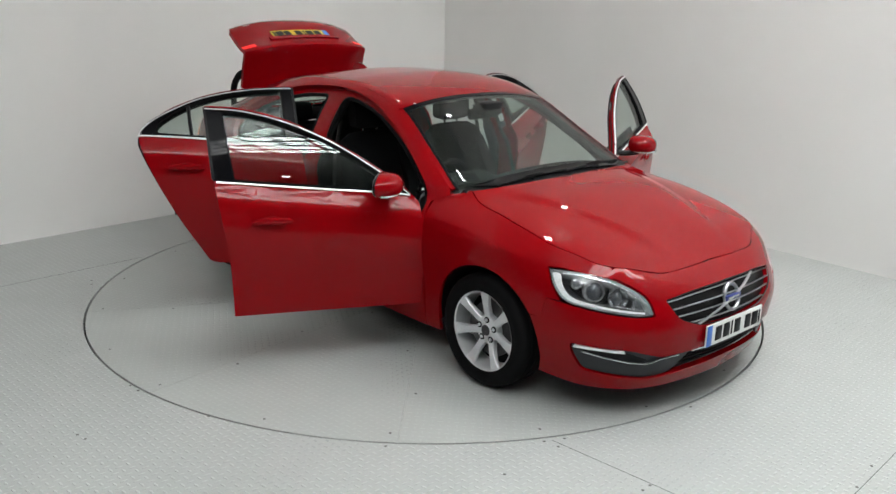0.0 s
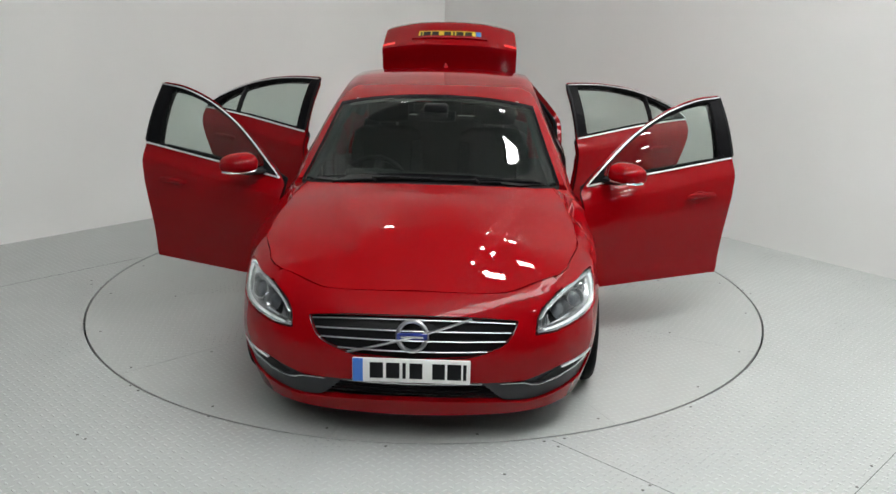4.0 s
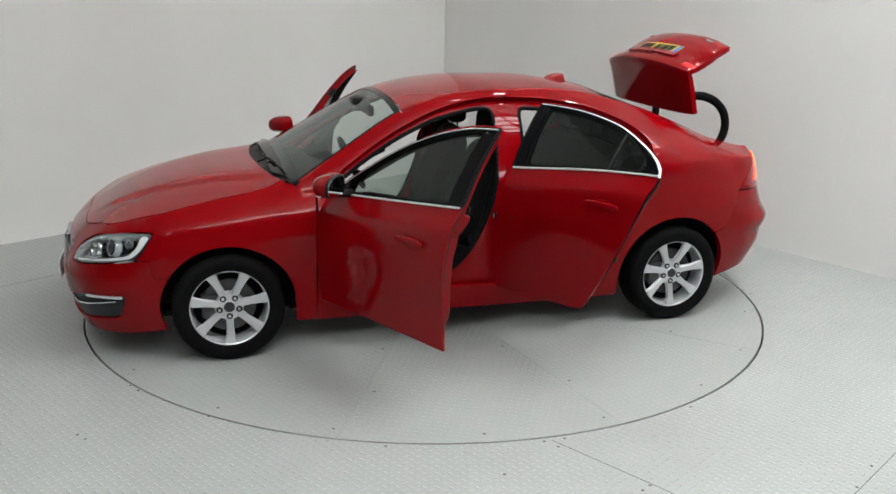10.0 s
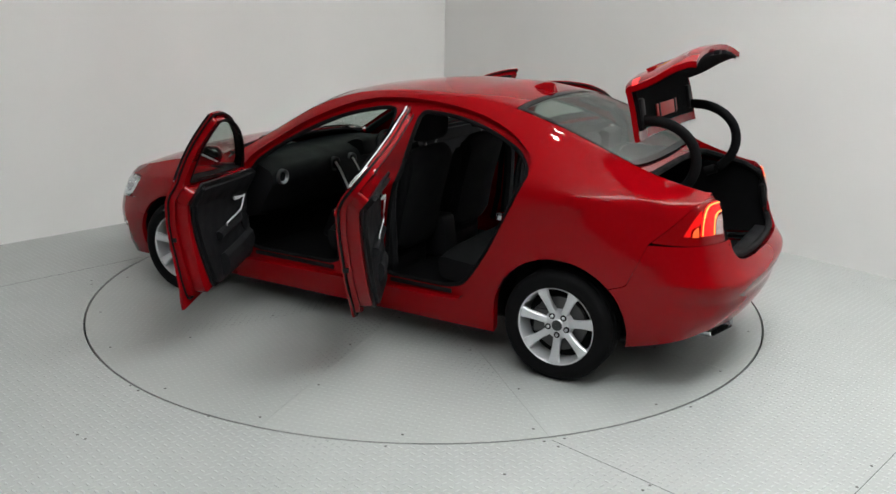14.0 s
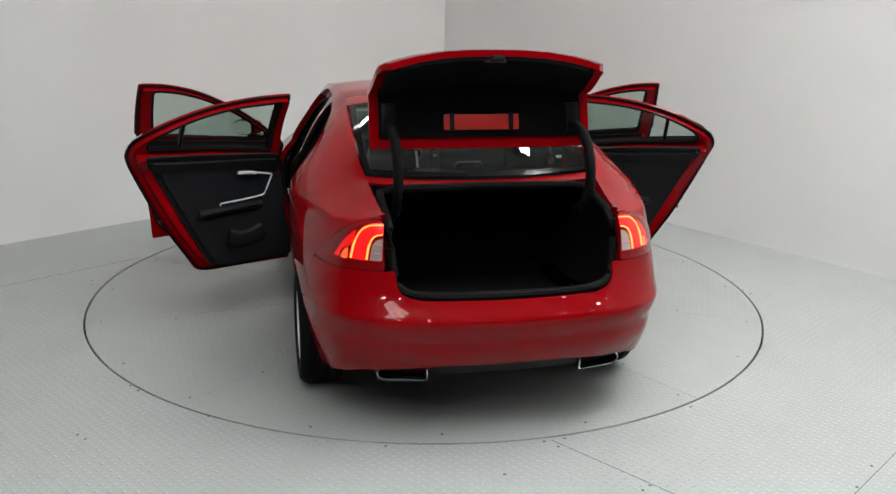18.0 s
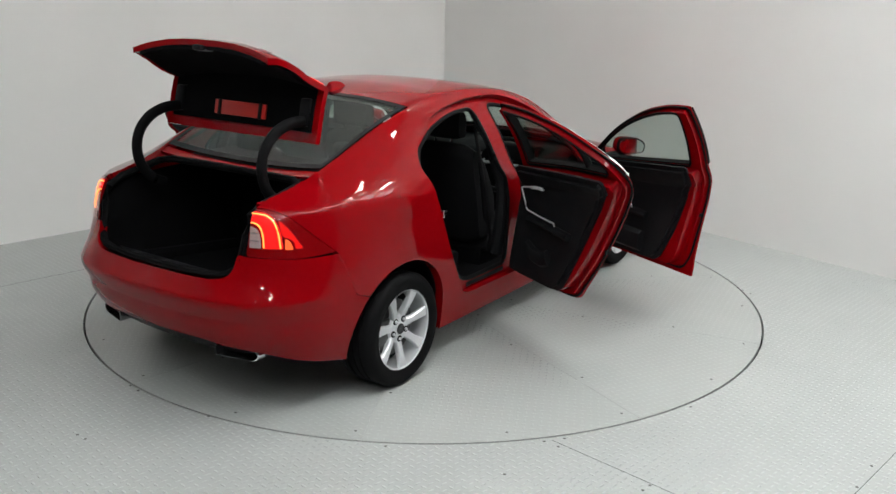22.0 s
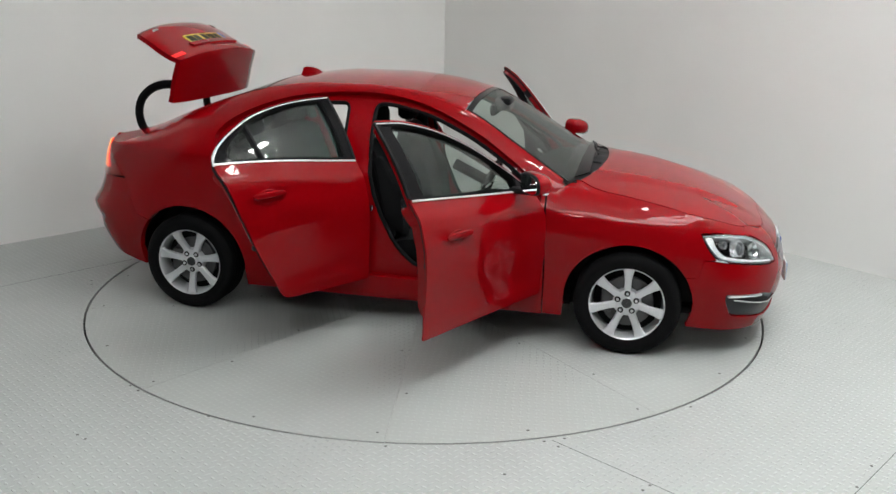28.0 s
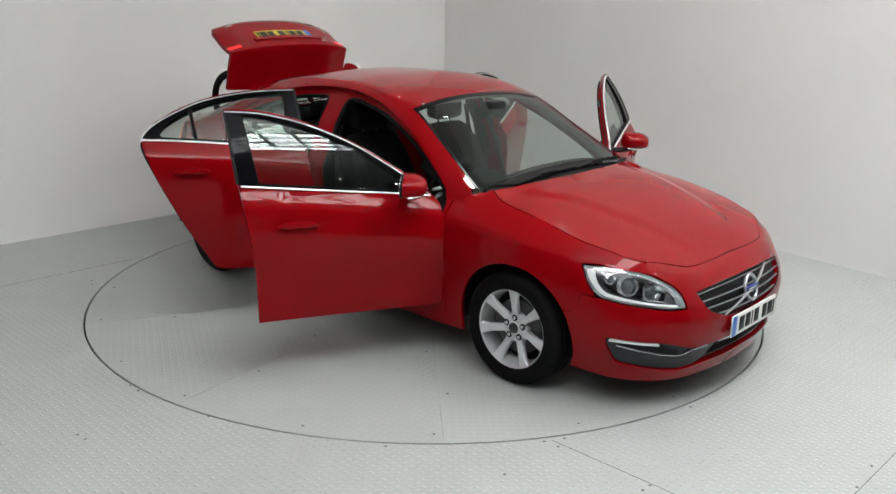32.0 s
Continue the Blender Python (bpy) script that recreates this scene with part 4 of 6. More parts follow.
# ---- headlamps ----
def build_headlamps():
    hl = rounded(HEAD_LAMP, 0.02)

    def round_part(name, s, z, prof, mt, lamp, sg, deep=0.03):
        q, m = Vector(lower(s, z)), along([(s, z)], lower, -deep)[0]
        d = ((q - m).normalized() + Vector((0.6, 0, 0))).normalized()
        bm = bmesh.new()
        lathe(bm, prof, 28, "x")
        rot = Vector((1, 0, 0)).rotation_difference(d).to_matrix().to_4x4()
        bmesh.ops.transform(bm, matrix=Matrix.Translation(m) @ rot, verts=bm.verts)
        if sg < 0:
            mirrored(bm)
        bmesh.ops.recalc_face_normals(bm, faces=bm.faces)
        return part(name, bm, mt, lamp)

    for _, sg in BOTH:
        lamp = flank("headlamp", hl, HOUSING, car, surf=lower, lift=-0.06, thick=0.01, sign=sg, label="clear headlamp with bright reflectors")
        # bright surround between lens and housing
        bm = bmesh.new()
        a, b = along(grown(hl, -0.003), lower, -0.004), along(grown(hl, -0.02), lower, -0.03)
        c2 = along(grown(hl, -0.028), lower, -0.058)
        rows = [[bm.verts.new(q) for q in r] for r in (a, b, c2)]
        for va, vb in zip(rows, rows[1:]):
            for i in range(len(va)):
                j = (i + 1) % len(va)
                bm.faces.new((va[i], va[j], vb[j], vb[i]))
        if sg < 0:
            mirrored(bm)
        part("lamp_surround", bm, LAMP_EDGE, lamp)
        # white light guide: broad down the outer end, slim along the foot
        flank("light_guide", rounded([(1.128, 0.726, 0.012), (1.082, 0.728, 0.02), (1.062, 0.668, 0.04), (1.01, 0.622, 0.03), (0.86, 0.599, 0.05), (0.62, 0.570, 0.008), (0.62, 0.561, 0.008), (0.86, 0.587, 0.06), (1.03, 0.607, 0.04), (1.088, 0.66, 0.04)], 0.01), GUIDE_WHITE, lamp, surf=lower, lift=-0.008, thick=0.006, sign=sg, grid=0.03)
        strip("chrome_brow", along([(1.07, 0.730), (0.95, 0.731), (0.81, 0.709), (0.72, 0.680), (0.65, 0.648), (0.605, 0.61)], lower, -0.012), 0.006, CHROME_SOFT, lamp, sg, flat=(1.4, 0.7))
        flank("dark_bezel", rounded([(0.80, 0.604, 0.03), (0.76, 0.69, 0.03), (0.87, 0.722, 0.03), (1.05, 0.722, 0.02), (1.035, 0.665, 0.04), (0.98, 0.628, 0.03)], 0.02), GLOSSBLACK, lamp, surf=lower, lift=-0.05, thick=0.004, sign=sg)
        r = 0.05
        round_part("projector_ring", 0.885, 0.664, [(r * 0.80, -0.02), (r * 0.88, 0.006), (r * 0.96, 0.006), (r * 1.04, -0.03)], CHROME_SOFT, lamp, sg)
        round_part("projector_lens", 0.885, 0.664, [(r * 0.82, -0.015), (r * 0.6, 0.004), (r * 0.3, 0.013), (0.001, 0.015)], LENSBALL, lamp, sg)
        r = 0.024
        round_part("marker_ring", 0.995, 0.690, [(r * 0.7, -0.01), (r * 0.85, 0.004), (r, 0.002), (r * 1.05, -0.02)], CHROME_SOFT, lamp, sg)
        round_part("marker_lens", 0.995, 0.690, [(r * 0.75, -0.006), (r * 0.4, 0.001), (0.001, 0.003)], LENSBALL, lamp, sg)
        r = 0.047
        round_part("reflector_bowl", 0.752, 0.640, [(r * 1.12, -0.012), (r * 1.05, 0.006), (r, 0.006), (r * 0.8, -0.012), (r * 0.5, -0.022), (r * 0.25, -0.026)], CHROME, lamp, sg)
        round_part("reflector_lens", 0.752, 0.640, [(r * 0.72, -0.016), (r * 0.5, -0.004), (r * 0.25, 0.002), (0.001, 0.004)], LENSBALL, lamp, sg)
        flank("indicator", rounded([(0.60, 0.575, 0.006), (0.61, 0.622, 0.02), (0.648, 0.640, 0.02), (0.678, 0.60, 0.02), (0.674, 0.583, 0.02)], 0.006), CHROME_SOFT, lamp, surf=lower, lift=-0.04, thick=0.004, sign=sg)
        for k in range(4):
            strip("indicator_rib", along([(0.615 + 0.015 * k, 0.584 + 0.002 * k), (0.623 + 0.015 * k, 0.618 + 0.004 * k)], lower, -0.035), 0.003, GREYMETAL, lamp, sg)
        for k in range(3):
            strip("reflector_fin", along([(0.70 - 0.016 * k, 0.592 - 0.002 * k), (0.812 - 0.012 * k, 0.606 - 0.004 * k)], lower, -0.03 + 0.004 * k), 0.0035, CHROME_SOFT, lamp, sg)
        lens = flank("lens", grown(hl, -0.002), LENS, lamp, surf=lower, lift=0.0, thick=0.003, sign=sg)
        lens.visible_shadow = False


DISC_GREY = mat("dull_brake_iron", (0.09, 0.09, 0.092), 0.45, 0.6)
HUB_GREY = mat("dark_hub_grey", (0.05, 0.052, 0.055), 0.3, 0.6)
LAMP_EDGE = mat("lamp_edge_silver", (0.5, 0.505, 0.515), 0.2, 0.7)
GUIDE_WHITE = mat("white_light_guide", (0.86, 0.87, 0.88), 0.2)
PALE_TRIM = mat("pale_lamp_trim", (0.72, 0.73, 0.74), 0.3, 0.25)
HOUSING = mat("lamp_housing", (0.035, 0.036, 0.038), 0.3, 0.3)
LENSBALL = mat("projector_glass", (0.05, 0.055, 0.065), 0.04, 0.0, 1.0)
build_headlamps()


# ---- tail ----
def build_tail():
    o = sym([(0.0, 0.385, 0.0), (0.30, 0.385, 0.0), (0.70, 0.345, 0.05), *[(S_END - s_of(x), z, 0.0) for x, z, r in arch(-HUB_X, REAR_ARCH_X, REAR_ARCH_Z, 190, 137, 8)], (S_END - 4.6812, 0.5995, 0.0), (S_END - 4.7735, 0.8212, 0.01),
             (S_END - 4.985, 0.8195, 0.04), (S_END - 5.262, 0.8235, 0.01), (0.548, 0.83, 0.02), (0.525, 0.735, 0.05), (0.43, 0.706, 0.05), (0.0, 0.702, 0.0)])
    ends("rear_bumper", rounded(o, 0.01), RED, surf=tail_at, thick=0.04, grid=0.04, folds=[lambda s: 0.622, lambda s: 0.515])
    d = ends("rear_diffuser", rounded(sym([(0.0, 0.30, 0.0), (0.5, 0.30, 0.02), (0.70, 0.315, 0.02), (0.66, 0.352, 0.0), (0.30, 0.39, 0.0), (0.0, 0.39, 0.0)]), 0.01), BLACK, surf=tail_at, lift=-0.02, thick=0.03)
    for _, sg in BOTH:
        # exhaust tailpipe: a flat chrome box, a black sheet inside for the throat's shade
        bm = bmesh.new()
        o = rounded([(0.365, 0.303, 0.02), (0.365, 0.366, 0.02), (0.575, 0.361, 0.025), (0.60, 0.33, 0.02), (0.575, 0.297, 0.025)], 0.02, 0.03)
        ring = lambda d, x, m: [bm.verts.new((x + 0.30 * (q.x - 0.365), q.x, q.y)) for q in (grown(o, d))]
        rs = [ring(0.0, -2.08, 0), ring(0.0, -2.198, 0), ring(-0.006, -2.203, 0), ring(-0.008, -2.10, 0)]
        for a, b in zip(rs, rs[1:]):
            for i in range(len(a)):
                j = (i + 1) % len(a)
                bm.faces.new((a[i], a[j], b[j], b[i]))
        bm.faces.new(rs[-1])
        bmesh.ops.recalc_face_normals(bm, faces=bm.faces)
        if sg < 0:
            mirrored(bm)
        ex = part("tailpipe", bm, CHROME, car)
        bm = bmesh.new()
        bm.faces.new([bm.verts.new((-2.13 + 0.30 * (q.x - 0.365), q.x, q.y)) for q in grown(o, -0.009)])
        if sg < 0:
            mirrored(bm)
        part("throat_shade", bm, RUBBER, ex)
        # tail lamp
        tl = rounded(TAIL_LAMP, 0.02)
        lamp = flank("tail_lamp", tl, LAMP_DARK, car, lift=-0.001, thick=0.04, sign=sg, label="red tail lamp with glowing bands")
        flank("glow_body", rounded([(5.052, 0.868, 0.01), (5.062, 0.95, 0.04), (5.10, 1.005, 0.04), (5.15, 1.026, 0.02), (5.236, 1.03, 0.006), (5.24, 0.985, 0.006), (5.19, 0.975, 0.03), (5.168, 0.94, 0.03), (5.162, 0.866, 0.01)], 0.01), LAMP_DIM, lamp, lift=0.001, thick=0.003, sign=sg, grid=0.03)
        for pts in (((5.068, 0.87), (5.076, 0.93), (5.10, 0.985), (5.14, 1.012), (5.19, 1.019), (5.234, 1.021)),
                    ((5.160, 0.87), (5.164, 0.92), (5.178, 0.958), (5.202, 0.976), (5.236, 0.982))):
            strip("light_line", along(eased([(*q, 0) for q in pts], 4), side, 0.003), 0.005, LAMP_HOT, lamp, sg, flat=(1, 0.6))
        cl = flank("clear_lamp", rounded([(5.176, 0.868, 0.006), (5.180, 0.925, 0.02), (5.198, 0.955, 0.02), (5.24, 0.966, 0.006), (5.243, 0.868, 0.006)], 0.01), CLEAR_GREY, lamp, lift=0.002, thick=0.004, sign=sg, grid=0.03)
        for z in (0.90, 0.935):
            strip("lamp_rib", along([(5.188 + max(0.0, z - 0.91) * 0.4, z), (5.215, z + 0.001), (5.238, z)], side, 0.004), 0.0025, CHROME_SOFT, cl, sg)
        flank("side_lamp", rounded([(5.0, 0.864, 0.01), (5.012, 0.90, 0.02), (5.04, 0.915, 0.01), (5.044, 0.864, 0.01)], 0.01), LAMP_AMBER, lamp, lift=0.002, thick=0.003, sign=sg, grid=0.03)
        flank("side_glow", rounded([(4.95, 0.868, 0.01), (5.01, 0.955, 0.04), (5.075, 1.0, 0.02), (5.06, 0.94, 0.03), (5.05, 0.922, 0.01), (4.995, 0.905, 0.02), (4.99, 0.866, 0.01)], 0.01), LAMP_SIDE, lamp, lift=0.001, thick=0.003, sign=sg, grid=0.03)
        ln = flank("lens", grown(tl, -0.002), LENS_RED, lamp, lift=0.0075, thick=0.002, sign=sg)
        ln.visible_shadow = False
    # black weather seal round the opening, black tray and lining within
    seal = [(-1.715, 0.0, 1.105)] + [(-1.72, y, 1.105 - 0.004 * (y / 0.5) ** 2) for y in (0.25, 0.45)] + [(-1.76, 0.525, 1.092), (-1.9, 0.53, 1.062), (-2.0, 0.53, 1.044)]
    seal += [tuple(Vector(tail_at(s, z)) + Vector((0.03, 0, 0))) for s, z in ((0.585, 1.0), (0.57, 0.92), (0.555, 0.85), (0.543, 0.80), (0.525, 0.76), (0.49, 0.735), (0.44, 0.722), (0.36, 0.716), (0.2, 0.712))] + [tuple(Vector(tail_at(0, 0.71)) + Vector((0.03, 0, 0)))]
    loop = seal + [(x, -y, z) for x, y, z in seal[-2:0:-1]]
    strip("boot_seal", loop, 0.02, RUBBER, car, closed=True)
    bm = bmesh.new()
    # the boot's lining: an open box that narrows to the lip
    rows = [[(-1.2, 0.52, 0.48), (-2.18, 0.47, 0.60), (-2.18, -0.47, 0.60), (-1.2, -0.52, 0.48)],
            [(-1.2, 0.58, 0.85), (-2.17, 0.545, 0.85), (-2.17, -0.545, 0.85), (-1.2, -0.58, 0.85)],
            [(-1.2, 0.56, 1.06), (-2.09, 0.535, 1.03), (-2.09, -0.535, 1.03), (-1.2, -0.56, 1.06)]]
    vr = [[bm.verts.new(q) for q in r] for r in rows]
    bm.faces.new(vr[0])
    for a, b in zip(vr, vr[1:]):
        for i in (0, 2, 3):
            j = (i + 1) % 4
            bm.faces.new((a[i], a[j], b[j], b[i]))
    bmesh.ops.bevel(bm, geom=[e for e in bm.edges if not e.is_boundary], offset=0.05, segments=3, affect="EDGES")
    part("boot_lining", bm, CARPET, car)
    bm = bmesh.new()
    box(bm, (-1.70, -0.57, 1.075), (-1.15, 0.57, 1.095), 0.008)
    part("parcel_shelf", bm, CARPET, car)
    strip("shelf_bracket", [(-1.40, -0.075, 1.097), (-1.40, -0.075, 1.15), (-1.405, -0.06, 1.165), (-1.405, 0.06, 1.165), (-1.40, 0.075, 1.15), (-1.40, 0.075, 1.097)], 0.005, CHROME_SOFT, car)
    bm = bmesh.new()
    box(bm, (-2.21, -0.42, 0.676), (-2.12, 0.42, 0.70), 0.01)
    part("boot_lip_cover", bm, BLACK, car)


CLEAR_GREY = mat("clear_lamp_lens", (0.55, 0.47, 0.47), 0.15, 0.3, coat=0.6)
LAMP_RED = mat("red_light", (0.3, 0.003, 0.003), 0.3, emit=(1.0, 0.012, 0.012), power=0.8)
LAMP_DIM = mat("dim_red_light", (0.3, 0.003, 0.003), 0.25, emit=(1.0, 0.016, 0.014), power=1.0)
LAMP_SIDE = mat("side_red_light", (0.3, 0.003, 0.003), 0.25, emit=(1.0, 0.014, 0.012), power=0.75)
LAMP_HOT = mat("orange_light", (0.6, 0.1, 0.03), 0.3, emit=(1.0, 0.27, 0.05), power=2.6)
LAMP_AMBER = mat("amber_light", (0.6, 0.1, 0.02), 0.3, emit=(1.0, 0.12, 0.03), power=1.1)
LAMP_DARK = mat("dark_red_lens", (0.2, 0.001, 0.0025), 0.25, spec=0.1, coat=0.25)
LENS_RED = glass("lamp_lens", (0.98, 0.93, 0.93), 0.015)
build_tail()


# ---- boot lid, swung up on its two arms ----
LID_PROFILE = [(-1.72, 1.105), (-1.775, 1.108), (-1.90, 1.110), (-1.98, 1.116), (-2.035, 1.122), (-2.062, 1.118), (-2.075, 1.10), (-2.083, 1.06), (-2.095, 1.0), (-2.112, 0.94),
               (-2.135, 0.88), (-2.152, 0.82), (-2.16, 0.77), (-2.152, 0.735)]
LID_HALF = [0.555, 0.555, 0.556, 0.556, 0.556, 0.556, 0.556, 0.555, 0.553, 0.55, 0.546, 0.54, 0.52, 0.49]
LID_POSE = pose(-1.605, 0, 1.272, 0, 102, 0)


def lid_point(i, k, inner=0.0):
    """A point of the lid's skin, i along its profile and k across, -1 to 1."""
    if i != int(i):
        return lid_point(int(i), k, inner).lerp(lid_point(int(i) + 1, k, inner), i - int(i))
    i = int(i)
    x, z = LID_PROFILE[i]
    y = LID_HALF[i] * k
    back = step(i / 7) * 0.055 * abs(k) ** 3 + 0.012 * k * k * step(i / 4)
    drop = 0.014 * k * k + 0.02 * abs(k) ** 8
    p0, p1 = LID_PROFILE[max(0, i - 1)], LID_PROFILE[min(len(LID_PROFILE) - 1, i + 1)]
    n = Vector((-(p1[1] - p0[1]), 0, p1[0] - p0[0])).normalized()
    n = -n if n.z < 0 and i < 6 or n.x > 0 and i >= 6 else n
    return Vector((x + back, y, z - drop * (1 - step((i - 6) / 4) * 0.6))) - n * inner - Vector((-1.72, 0, 1.105))


def lid_sheet(rows, ks, t0, t1, squeeze=1.0):
    bm = bmesh.new()
    va = [[bm.verts.new(lid_point(i, k * squeeze, t0)) for k in ks] for i in rows]
    vb = [[bm.verts.new(lid_point(i, k * squeeze, t1)) for k in ks] for i in rows]
    n, m = len(rows), len(ks)
    for a in range(n - 1):
        for b in range(m - 1):
            bm.faces.new((va[a][b], va[a][b + 1], va[a + 1][b + 1], va[a + 1][b]))
            bm.faces.new((vb[a][b], vb[a + 1][b], vb[a + 1][b + 1], vb[a][b + 1]))
    for a in range(n - 1):
        bm.faces.new((va[a][0], va[a + 1][0], vb[a + 1][0], vb[a][0]))
        bm.faces.new((va[a][-1], vb[a][-1], vb[a + 1][-1], va[a + 1][-1]))
    for b in range(m - 1):
        bm.faces.new((va[0][b], vb[0][b], vb[0][b + 1], va[0][b + 1]))
        bm.faces.new((va[-1][b], va[-1][b + 1], vb[-1][b + 1], vb[-1][b]))
    bmesh.ops.recalc_face_normals(bm, faces=bm.faces)
    return bm


def build_lid():
    ks = [-1, -0.97, -0.9, -0.75, -0.5, -0.25, 0, 0.25, 0.5, 0.75, 0.9, 0.97, 1]
    n = len(LID_PROFILE)
    lid = part("boot_lid", lid_sheet(range(n), ks, 0.0, 0.03), RED, car)
    lid.matrix_basis = LID_POSE
    part("lid_lining", lid_sheet(range(1, n), ks, 0.031, 0.05, 0.915), CARPET, lid, "black felt lining")
    # inner red patch with two dark clips
    bm = bmesh.new()
    box(bm, (-0.165, -0.19, -0.062), (-0.09, 0.19, -0.052), 0.004)
    pa = part("warning_triangle_case", bm, CASE_RED, lid, "bright red flat case clipped to the lining")
    for y in (-0.15, 0.15):
        bm = bmesh.new()
        box(bm, (-0.17, y - 0.012, -0.066), (-0.085, y + 0.012, -0.0605), 0.002)
        part("clip", bm, BLACK, pa)
    # outside: plate, badges, corner lamps

    def patch(name, i0, i1, y0, y1, t0, t1, mt, parent, label=""):
        ks_ = [lerp(y0, y1, j / 4) / 0.55 for j in range(5)]
        rows = [lerp(i0, i1, j / 4) for j in range(5)]
        return part(name, lid_sheet(rows, ks_, t0, t1), mt, parent, label)
    pl = patch("number_plate", 8.0, 9.35, -0.26, 0.26, -0.003, 0.002, PLATE_YELLOW, lid, "yellow number plate with dark bars")
    for y0, y1 in ((0.125, 0.185), (0.052, 0.112), (0.024, 0.039), (-0.05, 0.008), (-0.15, -0.093), (-0.222, -0.16), (-0.245, -0.23)):
        patch("plate_bar", 8.2, 9.15, y0, y1, -0.0045, -0.001, BLACK, pl)
    patch("plate_band", 8.05, 9.3, 0.215, 0.258, -0.0045, -0.001, PLATE_BLUE, pl)
    patch("plate_lintel", 7.3, 7.95, -0.31, 0.31, -0.014, 0.0, RED, lid)
    for y in (-0.43, -0.41, -0.39, 0.36, 0.38, 0.40, 0.42):
        patch("badge_bar", 11.2, 11.6, y - 0.007, y + 0.007, -0.004, 0.0, CHROME, lid)
    for y in spread(-0.16, 0.16, 4):
        patch("badge_bar", 7.3, 7.6, y - 0.013, y + 0.013, -0.004, 0.0, CHROME, lid)
    for sg in (1, -1):
        patch("lid_lamp", 6.45, 7.25, sg * 0.45, sg * 0.549, -0.003, 0.004, LAMP_RED, lid, "red lamp in the lid's corner")
    bm = bmesh.new()
    box(bm, (-0.405, -0.05, -0.36), (-0.38, 0.05, -0.32), 0.006)
    part("latch", bm, GREYMETAL, lid)
    bm = bmesh.new()
    box(bm, (-0.405, -0.03, -0.39), (-0.378, 0.03, -0.355), 0.008)
    part("lid_grip", bm, BLACK, lid)
    inv = LID_POSE.inverted()
    for sg in (1, -1):
        pts = [(-1.78, 0.98), (-1.86, 1.02), (-1.925, 1.10), (-1.945, 1.19), (-1.92, 1.28), (-1.85, 1.35), (-1.76, 1.385), (-1.68, 1.39), (-1.62, 1.385)]
        strip("hinge_arm", [inv @ Vector((x, sg * 0.465, z)) for x, z in eased(pts, 4)], 0.026, RUBBER, lid, flat=(0.9, 1.1), sides=12)
        bm = bmesh.new()
        box(bm, (-0.22, sg * 0.465 - 0.035, -0.075), (-0.08, sg * 0.465 + 0.035, -0.045), 0.01)
        part("hinge_foot", bm, BLACK, lid)


CASE_RED = mat("bright_red_plastic", (0.5, 0.02, 0.015), 0.35)
build_lid()


# ---- doors ----
F_HINGE, R_HINGE = (0.89, 0.89, 0.0), (-0.135, 0.905, 0.0)
F_OPEN, R_OPEN = 64.0, 61.0
F_UP = [(0.83, 0.945), (0.795, 0.978), (0.70, 1.05), (0.60, 1.118), (0.45, 1.212), (0.30, 1.287), (0.15, 1.345), (0.0, 1.385), (-0.1, 1.402), (-0.238, 1.412)]
R_UP = [(-0.262, 1.412), (-0.4, 1.411), (-0.55, 1.402), (-0.70, 1.382), (-0.85, 1.348), (-1.0, 1.29), (-1.10, 1.24), (-1.16, 1.195), (-1.182, 1.15)]
F_WIN = [(0.725, belt(0.725) + 0.02, 0.02), (0.70, 1.034, 0.03), (0.60, 1.103, 0.1), (0.45, 1.199, 0.2), (0.30, 1.274, 0.2), (0.15, 1.332, 0.2), (0.0, 1.372, 0.1), (-0.1, 1.386, 0.05), (-0.158, 1.388, 0.06), (-0.112, belt(-0.112) + 0.018, 0.02), (0.3, belt(0.3) + 0.018, 0.0)]
R_WIN = [(-0.30, belt(-0.30) + 0.018, 0.02), (-0.325, 1.396, 0.02), (-0.55, 1.388, 0.1), (-0.70, 1.367, 0.2), (-0.85, 1.332, 0.2), (-0.98, 1.275, 0.1), (-1.06, 1.225, 0.05), (-1.09, 1.19, 0.04), (-1.075, belt(-1.075) + 0.018, 0.03), (-0.7, belt(-0.7) + 0.018, 0.0)]


def pane_surface(x0, x1):
    """The smooth sheet, curved alike all over, that lies closest to the windows' plane."""
    rows, ys = [], []
    for i in range(14):
        x = lerp(x0, x1, i / 13)
        zb, zt = belt(x) + 0.02, rail_z(x) - 0.04
        for j in range(8):
            q = side(s_of(x), lerp(zb, zt, j / 7))
            rows.append((1.0, q[0], q[2], q[0] * q[0], q[0] * q[2], q[2] * q[2]))
            ys.append(q[1])
    k = np.linalg.lstsq(np.array(rows), np.array(ys), rcond=None)[0]

    def pane(s, z):
        x = plan(s)[0]
        return (x, float(k[0] + k[1] * x + k[2] * z + k[3] * x * x + k[4] * x * z + k[5] * z * z), z)
    return pane


